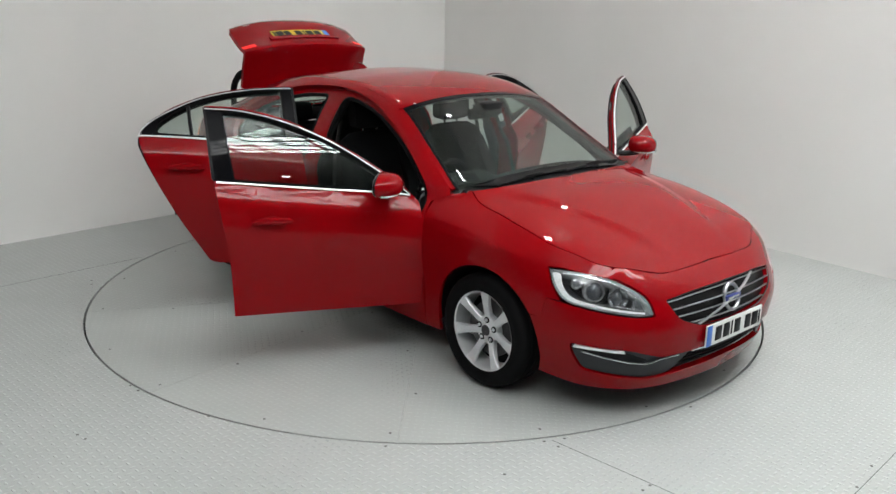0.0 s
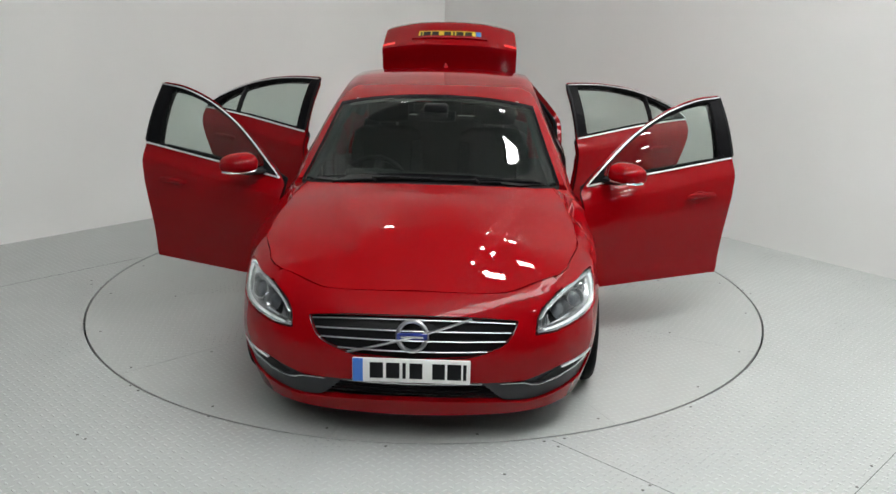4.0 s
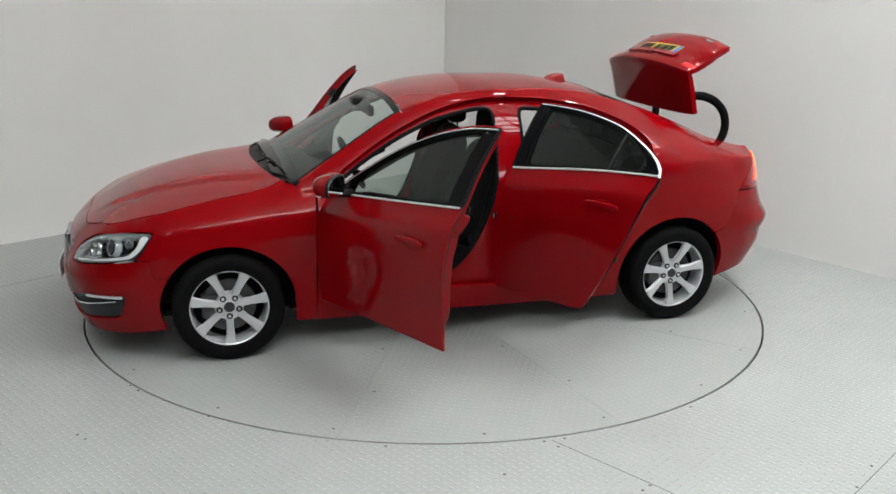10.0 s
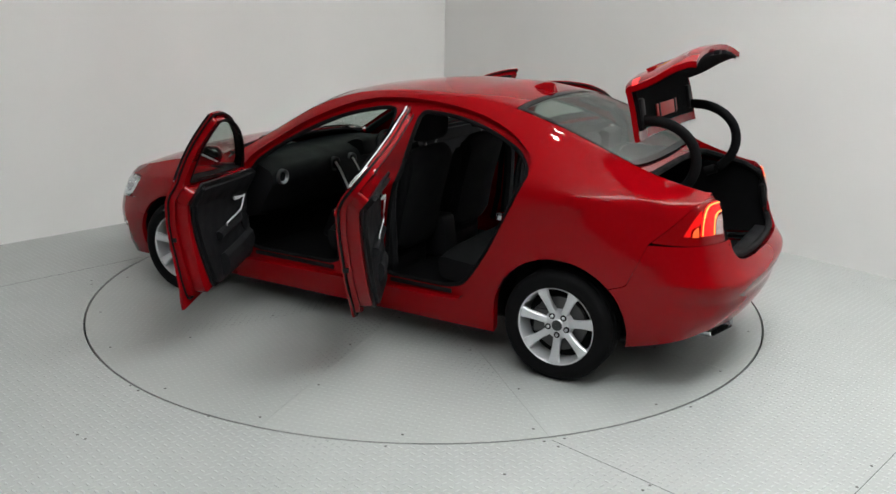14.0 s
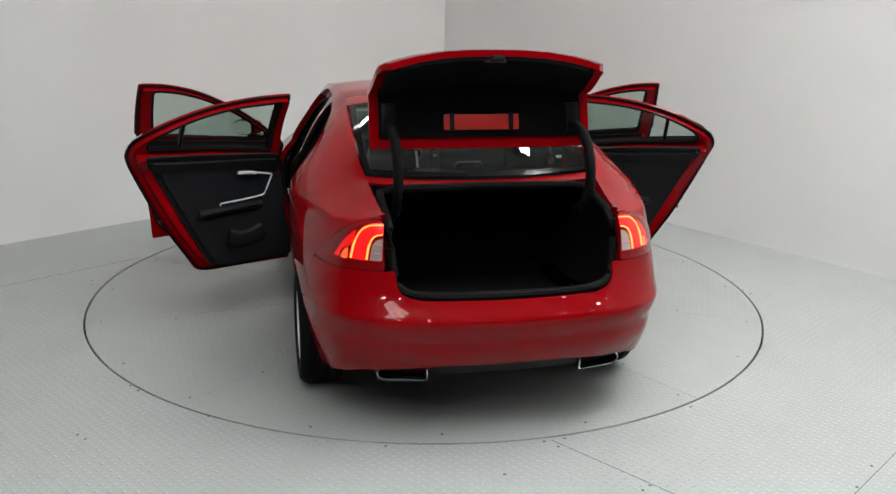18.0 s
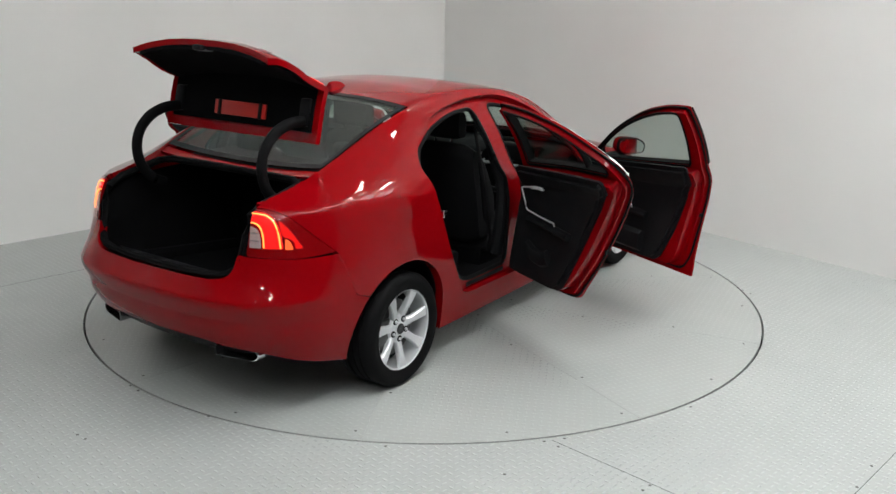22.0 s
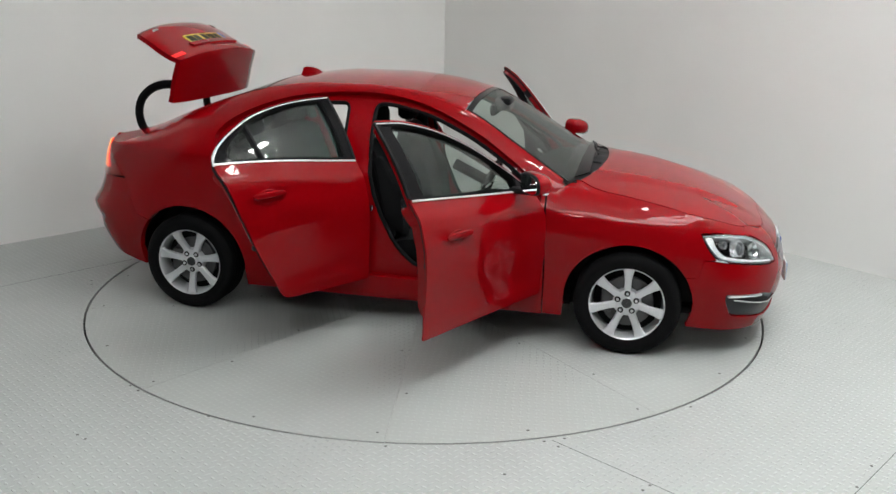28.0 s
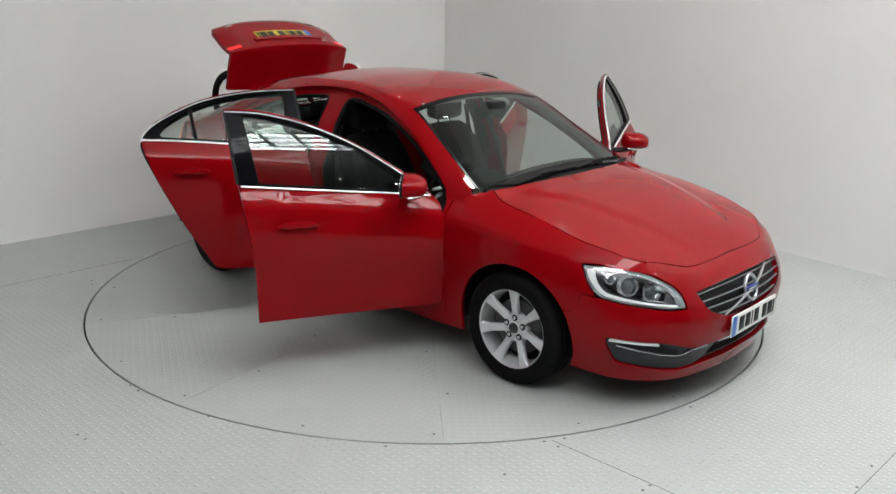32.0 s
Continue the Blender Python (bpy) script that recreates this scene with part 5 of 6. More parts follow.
# the doors' inner pressings
F_INNER = [(0.868, 0.365, 0.02), (0.88, 0.6, 0.2), (0.865, 0.90, 0.02), (0.795, 0.970, 0.1), (0.70, 1.042, 0.2), (0.45, 1.204, 0.3), (0.15, 1.339, 0.3), (-0.08, 1.394, 0.1), (-0.222, 1.402, 0.02),
           (-0.198, 1.05, 0.2), (-0.133, 0.65, 0.2), (-0.105, 0.45, 0.1), (-0.045, 0.362, 0.03)]
R_INNER = [(-0.165, 0.352, 0.02), (-0.175, 0.65, 0.2), (-0.235, 1.05, 0.2), (-0.266, 1.402, 0.02), (-0.5, 1.40, 0.2), (-0.775, 1.36, 0.2), (-0.99, 1.284, 0.2), (-1.125, 1.208, 0.05), (-1.183, 1.135, 0.05),
           (-1.085, 0.90, 0.2), (-0.945, 0.62, 0.2), (-0.83, 0.445, 0.1), (-0.775, 0.366, 0.05), (-0.70, 0.355, 0.04)]
F_PANE, R_PANE = pane_surface(0.62, -0.2), pane_surface(-0.3, -1.05)


def door_strip(name, pts, radius, mt, door, sg, hinge, lift, flat=None, closed=False, label=""):
    return strip(name, [Vector(q) for q in along([(s_of(x), z) for x, z in pts], side, lift)], radius, mt, door, sg, hinge, flat, closed, label)


def build_door(sg, name, outline, win, hinge, swing, front):
    ol = rounded_s(outline, 0.02)
    wn_ = rounded_s(win, 0.02)
    bm = skin(bmesh.new(), ol, side, 0.012, [wn_], 0.04, soft=round_rail, folds=[side_fold])
    for v in bm.verts:
        v.co -= Vector(hinge)
    if sg < 0:
        mirrored(bm)
    door = part(name, bm, RED, car, "open red front door" if front else "open red rear door")
    door.matrix_basis = pose(hinge[0], hinge[1] * sg, 0, 0, 0, -swing * sg)
    # the inner pressing set in from the outer skin's hem, a black seal round it, and the deep shell below the windows
    inner = rounded_s(F_INNER if front else R_INNER, 0.02)
    flank("inner_frame", inner, RED, door, holes=[wn_], thick=0.034, lift=-0.0122, sign=sg, at=hinge, grid=0.06)
    strip("door_seal", along(grown(inner, 0.011), side, -0.0135), 0.007, RUBBER, door, sg, hinge, closed=True)
    if front:
        sh = [(0.84, 0.39, 0.03), (0.855, 0.6, 0.1), (0.835, 0.90, 0.03), (0.70, 0.968, 0.02), (0.3, belt(0.3), 0.0), (-0.175, belt(-0.175), 0.02), (-0.158, 0.95, 0.1), (-0.105, 0.65, 0.2), (-0.075, 0.45, 0.08), (-0.02, 0.385, 0.03)]
    else:
        sh = [(-0.185, 0.37, 0.03), (-0.20, 0.65, 0.1), (-0.25, belt(-0.25), 0.03), (-0.7, belt(-0.7), 0.0), (-1.15, belt(-1.15), 0.03), (-1.06, 0.90, 0.2), (-0.92, 0.62, 0.2), (-0.80, 0.44, 0.1), (-0.71, 0.375, 0.05)]
    flank("door_shell", rounded_s(sh), RED, door, thick=0.06, lift=-0.0464, sign=sg, at=hinge)
    g = flank("window_glass", grown(wn_, 0.008), GLASS, door, thick=0.004, lift=-0.010, sign=sg, at=hinge, surf=F_PANE if front else R_PANE)
    flank("window_channel", grown(wn_, -0.001), RUBBER, door, holes=[grown(wn_, -0.007)], thick=0.046, lift=0.001, sign=sg, at=hinge, grid=0.2)
    g.visible_shadow = False
    # the black surround of the window and its bright outline
    up = F_UP if front else R_UP
    if front:
        lowr = [(-0.247, 1.40), (-0.216, belt(-0.2) + 0.012), (0.3, belt(0.3) + 0.012)]
    else:
        lowr = [(-0.9, belt(-0.9) + 0.010), (-0.6, belt(-0.6) + 0.012), (-0.222, belt(-0.23) + 0.012)]
    sur = rounded_s([(x, z, 0.002) for x, z in up + lowr], 0.002)
    flank("window_surround", sur, FRIT, door, holes=[wn_], thick=0.006, lift=0.003, sign=sg, at=hinge, grid=0.06)
    run = eased([(x, z - 0.008) for x, z in up], 4)
    door_strip("chrome_strip", run, 0.008, BRIGHT_TRIM, door, sg, hinge, 0.0025, flat=(1.1, 0.4))
    door_strip("window_seal", [(x, z - 0.011) for x, z in run[1:-1]], 0.004, RUBBER, door, sg, hinge, 0.004)
    door_strip("chrome_strip", [(x, belt(x) + 0.006) for x in (spread(0.83, -0.2, 12) if front else spread(-0.23, -1.16, 12))] + ([] if front else [(-1.182, 1.15)]), 0.008, BRIGHT_TRIM, door, sg, hinge, 0.003, flat=(1.1, 0.7))
    # black end of the window frame
    fe = [(-0.208, belt(-0.2) + 0.02, 0.002), (-0.234, 1.405, 0.002), (-0.2475, 1.41, 0.002), (-0.2235, belt(-0.2) + 0.02, 0.002)] if front else [(-0.262, 1.405, 0.002), (-0.236, belt(-0.23) + 0.02, 0.002), (-0.2205, belt(-0.23) + 0.02, 0.002), (-0.2475, 1.41, 0.002)]
    flank("frame_end", rounded_s(fe, 0.002), BLACK, door, thick=0.012, lift=0.0055, sign=sg, at=hinge, grid=0.1)
    # inner black edge of the window and the trim panel
    flank("inner_surround", grown(wn_, 0.011), RUBBER, door, holes=[wn_], thick=0.006, lift=-0.0466, sign=sg, at=hinge, grid=0.06)
    if front:
        trim_o = [(0.845, 0.345, 0.05), (0.865, 0.70, 0.1), (0.825, 0.93, 0.03), (0.72, 0.985, 0.03), (-0.15, 1.078, 0.03), (-0.105, 0.85, 0.2), (-0.03, 0.56, 0.2), (0.075, 0.37, 0.1)]
    else:
        trim_o = [(-0.19, 0.36, 0.05), (-0.215, 0.70, 0.1), (-0.265, 1.09, 0.05), (-1.115, 1.17, 0.03), (-1.03, 0.95, 0.1), (-0.89, 0.66, 0.1), (-0.76, 0.41, 0.08), (-0.68, 0.36, 0.05)]
    trim_ = rounded_s(trim_o)
    panel = flank("door_trim", trim_, TRIM, door, thick=0.012, lift=-0.1066, sign=sg, at=hinge, label="charcoal door trim panel")
    flank("trim_pad", grown(trim_, -0.028), TRIM, panel, thick=0.018, lift=-0.1184, sign=sg, at=hinge)
    x0 = 0.66 if front else -0.34
    dz = 0.0 if front else 0.075
    door_strip("pull_trim", [(x0 - 0.205, 0.925 + dz), (x0 - 0.10, 0.90 + dz), (x0 + 0.0, 0.873 + dz), (x0 + 0.018, 0.862 + dz), (x0 + 0.018, 0.84 + dz), (x0 - 0.02, 0.75 + dz), (x0 - 0.035, 0.718 + dz), (x0 - 0.05, 0.708 + dz), (x0 - 0.19, 0.697 + dz), (x0 - 0.33, 0.69 + dz), (x0 - 0.338, 0.672 + dz)],
               0.0055, PALE_TRIM, door, sg, hinge, -0.162, flat=(0.8, 1))
    door_strip("inner_handle", [(x0 - 0.09, 0.896 + dz), (x0 - 0.12, 0.905 + dz), (x0 - 0.16, 0.912 + dz), (x0 - 0.205, 0.922 + dz)], 0.010, PALE_TRIM, door, sg, hinge, -0.168, flat=(0.6, 1))
    door_strip("handle_cup_inner", [(x0 - 0.10, 0.885 + dz), (x0 - 0.14, 0.890 + dz), (x0 - 0.18, 0.90 + dz)], 0.016, BLACK, door, sg, hinge, -0.152, flat=(0.4, 1))
    door_strip("armrest", [(x0 - 0.06, 0.655 + dz), (x0 - 0.19, 0.65 + dz), (x0 - 0.37, 0.645 + dz), (x0 - 0.47, 0.64 + dz)], 0.036, TRIM, door, sg, hinge, -0.148, flat=(0.8, 0.7))
    if not front:
        door_strip("door_bin", [(-0.40, 0.56), (-0.48, 0.53), (-0.56, 0.525), (-0.63, 0.55)], 0.05, TRIM, door, sg, hinge, -0.145, flat=(0.5, 1))
    if front:
        door_strip("door_pocket", [(0.74, 0.48), (0.5, 0.47), (0.2, 0.47)], 0.06, TRIM, door, sg, hinge, -0.15, flat=(0.6, 1.2))
        door_strip("speaker_rim", [(0.70 + 0.075 * math.cos(a), 0.62 + 0.075 * math.sin(a)) for a in [i * math.tau / 20 for i in range(20)]], 0.005, BLACK, door, sg, hinge, -0.153, closed=True)
    # outer handle with its cup
    hx, hz = (0.07, 0.845) if front else (-0.91, 0.965)
    c = Vector(along([(s_of(hx), hz)], side, 0.0)[0]) - Vector(hinge)
    bm = bmesh.new()
    lathe(bm, [(0.001, 0.0), (0.026, 0.0012), (0.036, 0.0025), (0.043, 0.0045), (0.047, 0.003), (0.049, 0.0)], 24, "y")
    bmesh.ops.transform(bm, matrix=Matrix.Translation(c + Vector((0.0, 0.0005, -0.01))) @ Matrix.Diagonal((1.5, 1, 0.8, 1)), verts=bm.verts)
    if sg < 0:
        mirrored(bm)
    bmesh.ops.recalc_face_normals(bm, faces=bm.faces)
    door_strip("door_handle", [(hx + 0.105, hz), (hx + 0.085, hz + 0.003), (hx + 0.03, hz + 0.004), (hx - 0.03, hz + 0.004), (hx - 0.085, hz + 0.003), (hx - 0.105, hz)], [0.008, 0.016, 0.018, 0.018, 0.016, 0.008], RED, door, sg, hinge, 0.022, flat=(0.7, 1))
    part("handle_cup", bm, RED, door)
    # latch on the shut face
    lx, lz = (-0.135, 0.72) if front else (-0.985, 0.68)
    q = Vector(side(s_of(lx), lz)) - Vector(hinge)
    bm = bmesh.new()
    box(bm, (q.x - 0.014, q.y - 0.035, lz - 0.012), (q.x - 0.005, q.y - 0.005, lz + 0.012), 0.002)
    if sg < 0:
        mirrored(bm)
    part("latch", bm, BLACK, door)
    if front:
        build_mirror(door, sg, hinge)
    else:
        # the upright bar before the small quarter pane
        door_strip("window_bar", [(-0.875, 1.14), (-0.885, 1.22), (-0.895, 1.312)], 0.024, BLACK, door, sg, hinge, -0.012, flat=(0.5, 1))
    return door


def build_mirror(door, sg, hinge):
    """A wing mirror standing out: its rounded shell faces forwards, its pane the rear."""
    c = Vector((0.665, 0.968, 1.022))
    fold = Matrix.Translation(c) @ Matrix.Rotation(radians(13), 4, "Z") @ Matrix.Translation(-c)

    def shell(name, x0, x1, mt, prof):
        bm = bmesh.new()
        rings = []
        for t, k in prof:
            x = lerp(x0, x1, t)
            r = []
            for i in range(32):
                a = i * math.tau / 32
                ca, sa = math.cos(a), math.sin(a)
                e = 0.7
                yy = 0.1 * k * math.copysign(abs(ca) ** e, ca)
                tall = 0.068 * (1 - 0.22 * ca) if sa > 0 else 0.05 * (1 + 0.02 * ca)
                r.append(bm.verts.new(fold @ Vector((x - 0.02 * (ca + 0.4) * k, c.y + yy, c.z + tall * k * math.copysign(abs(sa) ** e, sa))) - Vector(hinge)))
            rings.append(r)
        for a, b in zip(rings, rings[1:]):
            for i in range(32):
                bm.faces.new((a[i], a[(i + 1) % 32], b[(i + 1) % 32], b[i]))
        bm.faces.new(rings[0])
        bm.faces.new(rings[-1][::-1])
        bmesh.ops.recalc_face_normals(bm, faces=bm.faces)
        if sg < 0:
            mirrored(bm)
        return part(name, bm, mt, door)
    shell("wing_mirror", c.x + 0.09, c.x - 0.03, RED, [(0.0, 0.3), (0.06, 0.52), (0.18, 0.74), (0.35, 0.88), (0.6, 0.97), (0.85, 1.0), (1.0, 0.99)])
    shell("mirror_rim", c.x - 0.03, c.x - 0.046, BLACK, [(0.0, 0.97), (0.6, 0.95), (1.0, 0.88)])
    shell("mirror_glass", c.x - 0.046, c.x - 0.049, MIRROR, [(0.0, 0.84), (1.0, 0.83)])
    low = [fold @ Vector(q) for q in ((c.x + 0.066, c.y - 0.06, c.z - 0.034), (c.x + 0.064, c.y - 0.01, c.z - 0.036), (c.x + 0.045, c.y + 0.045, c.z - 0.038), (c.x + 0.005, c.y + 0.088, c.z - 0.037), (c.x - 0.03, c.y + 0.098, c.z - 0.035))]
    strip("mirror_lamp", low, 0.009, CHROME_SOFT, door, sg, hinge, flat=(1, 0.8))
    strip("mirror_foot", [(0.70, 0.80, 0.965), (0.695, 0.85, 0.966), (0.685, 0.90, 0.97), (0.675, 0.95, 0.978)], [0.036, 0.034, 0.034, 0.032], BLACK, door, sg, hinge, flat=(1.1, 0.55))
    # the black corner piece that carries it
    flank("mirror_corner", rounded_s([(0.825, 0.948, 0.005), (0.715, 1.035, 0.01), (0.70, 0.965, 0.01)], 0.005), BLACK, door, thick=0.01, lift=0.007, sign=sg, at=hinge)


MIRROR = mat("mirror_pane", (0.85, 0.87, 0.88), 0.02, 1.0)
for _, sg in BOTH:
    build_door(sg, "front_door", FRONT_DOOR, F_WIN, F_HINGE, F_OPEN, True)
    build_door(sg, "rear_door", REAR_DOOR, R_WIN, R_HINGE, R_OPEN, False)


# ---- wheels ----
def build_wheel(x, sg):
    bm = bmesh.new()
    lathe(bm, [(0.199, -0.09), (0.205, 0.06), (0.21, 0.095), (0.216, 0.099), (0.219, 0.094), (0.214, 0.085)], 72, "y")
    w = part("wheel", bm, ALLOY, car, "silver seven-spoke alloy wheel with a black tyre")
    w.matrix_basis = pose(x, sg * 0.802, HUB_Z, 0, 0, 0 if sg > 0 else 180)
    bm = bmesh.new()
    R = TYRE_R
    lathe(bm, [(0.205, -0.09), (0.214, -0.103), (0.235, -0.108), (0.262, -0.112), (0.285, -0.108), (R - 0.008, -0.094), (R, -0.078), (R, -0.05), (R - 0.007, -0.047), (R - 0.007, -0.041), (R, -0.038), (R, -0.004),
               (R - 0.007, -0.001), (R - 0.007, 0.005), (R, 0.008), (R, 0.038), (R - 0.007, 0.041), (R - 0.007, 0.047), (R, 0.05), (R, 0.078), (R - 0.008, 0.094), (0.285, 0.108), (0.262, 0.112), (0.255, 0.1105), (0.235, 0.108), (0.22, 0.103), (0.214, 0.092)], 72, "y")
    part("tyre", bm, RUBBER, w)
    bm = bmesh.new()
    # one spoke: broad and flat at the rim, narrower towards the hub
    sec = [(0.045, 0.027, 0.058, 0.03), (0.075, 0.021, 0.066, 0.03), (0.12, 0.0195, 0.078, 0.028), (0.17, 0.0245, 0.088, 0.022), (0.208, 0.033, 0.091, 0.018)]
    rings = []
    for r, hw, y, th in sec:
        rings.append([bm.verts.new((px, py, r)) for px, py in ((-hw, y - th), (-hw, y - 0.006), (-hw + 0.005, y), (hw - 0.005, y), (hw, y - 0.006), (hw, y - th))])
    for a, b in zip(rings, rings[1:]):
        for i in range(6):
            bm.faces.new((a[i], a[(i + 1) % 6], b[(i + 1) % 6], b[i]))
    bm.faces.new(rings[0])
    bm.faces.new(rings[-1])
    bmesh.ops.recalc_face_normals(bm, faces=bm.faces)
    first = part("spoke", bm, ALLOY, w)
    a0 = {(1, 1): 180, (1, -1): 0, (-1, 1): 180, (-1, -1): 180}[(1 if x > 0 else -1, sg)]
    first.matrix_basis = pose(0, 0, 0, 0, a0, 0)
    for k in range(1, 7):
        s = new("spoke", first.data)
        s.parent = w
        s.matrix_basis = pose(0, 0, 0, 0, a0 + k * 360 / 7, 0)
    bm = bmesh.new()
    lathe(bm, [(0.001, 0.072), (0.03, 0.072), (0.036, 0.066), (0.075, 0.062), (0.082, 0.05), (0.085, 0.02)], 40, "y")
    part("hub", bm, ALLOY, w)
    bm = bmesh.new()
    lathe(bm, [(0.001, 0.0765), (0.019, 0.0765), (0.0195, 0.0745), (0.024, 0.0745), (0.0245, 0.0768), (0.0285, 0.076), (0.030, 0.0715)], 28, "y")
    part("hub_cap", bm, HUB_GREY, w)
    for k in range(5):
        a = math.radians(a0 + 90 + k * 72)
        bm = bmesh.new()
        at_ = (0.056 * math.cos(a), 0, 0.056 * math.sin(a))
        # a flat black disc stands for the shade inside the bolt's recess
        lathe(bm, [(0.001, 0.0665), (0.014, 0.0665), (0.0165, 0.0685), (0.0175, 0.064)], 16, "y", at_)
        part("bolt_recess_shade", bm, RUBBER, w)
        bm = bmesh.new()
        lathe(bm, [(0.001, 0.075), (0.007, 0.075), (0.009, 0.072), (0.0095, 0.06)], 10, "y", at_)
        part("wheel_bolt", bm, ALLOY, w)
    bm = bmesh.new()
    lathe(bm, [(0.06, 0.03), (0.15, 0.03), (0.152, 0.018), (0.15, 0.006), (0.06, 0.006)], 48, "y")
    part("brake_disc", bm, DISC_GREY, w)
    bm = bmesh.new()
    lathe(bm, [(0.06, 0.0), (0.197, -0.01), (0.198, -0.05)], 40, "y")
    part("wheel_back", bm, RUBBER, w)
    bm = bmesh.new()
    box(bm, (0.05, -0.02, -0.07), (0.15, 0.05, 0.07), 0.015)
    part("brake_caliper", bm, DISC_GREY, w)


for x in (HUB_X, -HUB_X):
    for _, sg in BOTH:
        build_wheel(x, sg)


def build_wells():
    for x in (HUB_X, -HUB_X):
        for _, sg in BOTH:
            bm = bmesh.new()
            n = 20
            rows = []
            for y, k in ((0.895, 1.0), (0.80, 1.02), (0.60, 1.02)):
                ax, az = (ARCH_X + 0.004, ARCH_Z + 0.004) if x > 0 else (REAR_ARCH_X + 0.004, REAR_ARCH_Z + 0.004)
                rows.append([bm.verts.new((x + ax * k * math.cos(a), y, HUB_Z + az * k * math.sin(a))) for a in [math.pi * (-0.04 + 1.08 * i / n) for i in range(n + 1)]])
            for a, b in zip(rows, rows[1:]):
                for i in range(n):
                    bm.faces.new((a[i], a[i + 1], b[i + 1], b[i]))
            bm.faces.new(rows[-1])
            for v in bm.verts:
                if v.co.y > 0.88:
                    v.co.y = min(0.885, lower(s_of(v.co.x), v.co.z)[1] - 0.012)
            if sg < 0:
                mirrored(bm)
            part("wheel_arch_liner", bm, BLACK, car)


build_wells()


# ---- cabin ----
def cushion(bm, pts, y0, y1, bulge=0.02, n=6):
    """A padded block from a side profile (x, z), rounded across its width."""
    rings = []
    for i in range(n + 1):
        t = i / n
        y = lerp(y0, y1, t)
        e = 1 - abs(2 * t - 1) ** 6
        cx = sum(q[0] for q in pts) / len(pts)
        cz = sum(q[1] for q in pts) / len(pts)
        rings.append([bm.verts.new((lerp(cx, q[0], 0.86 + 0.14 * e), y, lerp(cz, q[1], 0.86 + 0.14 * e))) for q in pts])
    m = len(pts)
    for a, b in zip(rings, rings[1:]):
        for i in range(m):
            bm.faces.new((a[i], a[(i + 1) % m], b[(i + 1) % m], b[i]))
    bm.faces.new(rings[0])
    bm.faces.new(rings[-1][::-1])
    bmesh.ops.recalc_face_normals(bm, faces=bm.faces)
    return bm


def rounded_xz(pts, r=0.05):
    return [(q.x, q.y) for q in rounded(pts, r, 0.12)]


def build_seat(y):
    s = part("front_seat", cushion(bmesh.new(), rounded_xz([(0.36, 0.40), (0.38, 0.55), (-0.12, 0.50), (-0.18, 0.38)], 0.06), y - 0.24, y + 0.24), CLOTH, car, "charcoal front seat")
    part("backrest", cushion(bmesh.new(), rounded_xz([(-0.06, 0.46), (-0.10, 0.75), (-0.235, 1.10), (-0.30, 1.12), (-0.33, 1.05), (-0.24, 0.70), (-0.20, 0.44)], 0.05), y - 0.235, y + 0.235), CLOTH, s)
    for sg in (1, -1):
        part("side_bolster", cushion(bmesh.new(), rounded_xz([(-0.01, 0.50), (-0.05, 0.78), (-0.19, 1.02), (-0.25, 1.02), (-0.16, 0.6)], 0.05), y + sg * 0.165, y + sg * 0.245), CLOTH, s)
    part("headrest", cushion(bmesh.new(), rounded_xz([(-0.235, 1.13), (-0.24, 1.28), (-0.28, 1.325), (-0.335, 1.31), (-0.335, 1.14)], 0.04), y - 0.14, y + 0.14), CLOTH, s)
    for sg in (1, -1):
        strip("headrest_post", [(-0.285, y + sg * 0.06, 1.08), (-0.29, y + sg * 0.06, 1.16)], 0.008, CHROME, s)
    bm = bmesh.new()
    box(bm, (-0.15, y - 0.21, 0.28), (0.30, y + 0.21, 0.42), 0.02)
    part("seat_base", bm, BLACK, s)


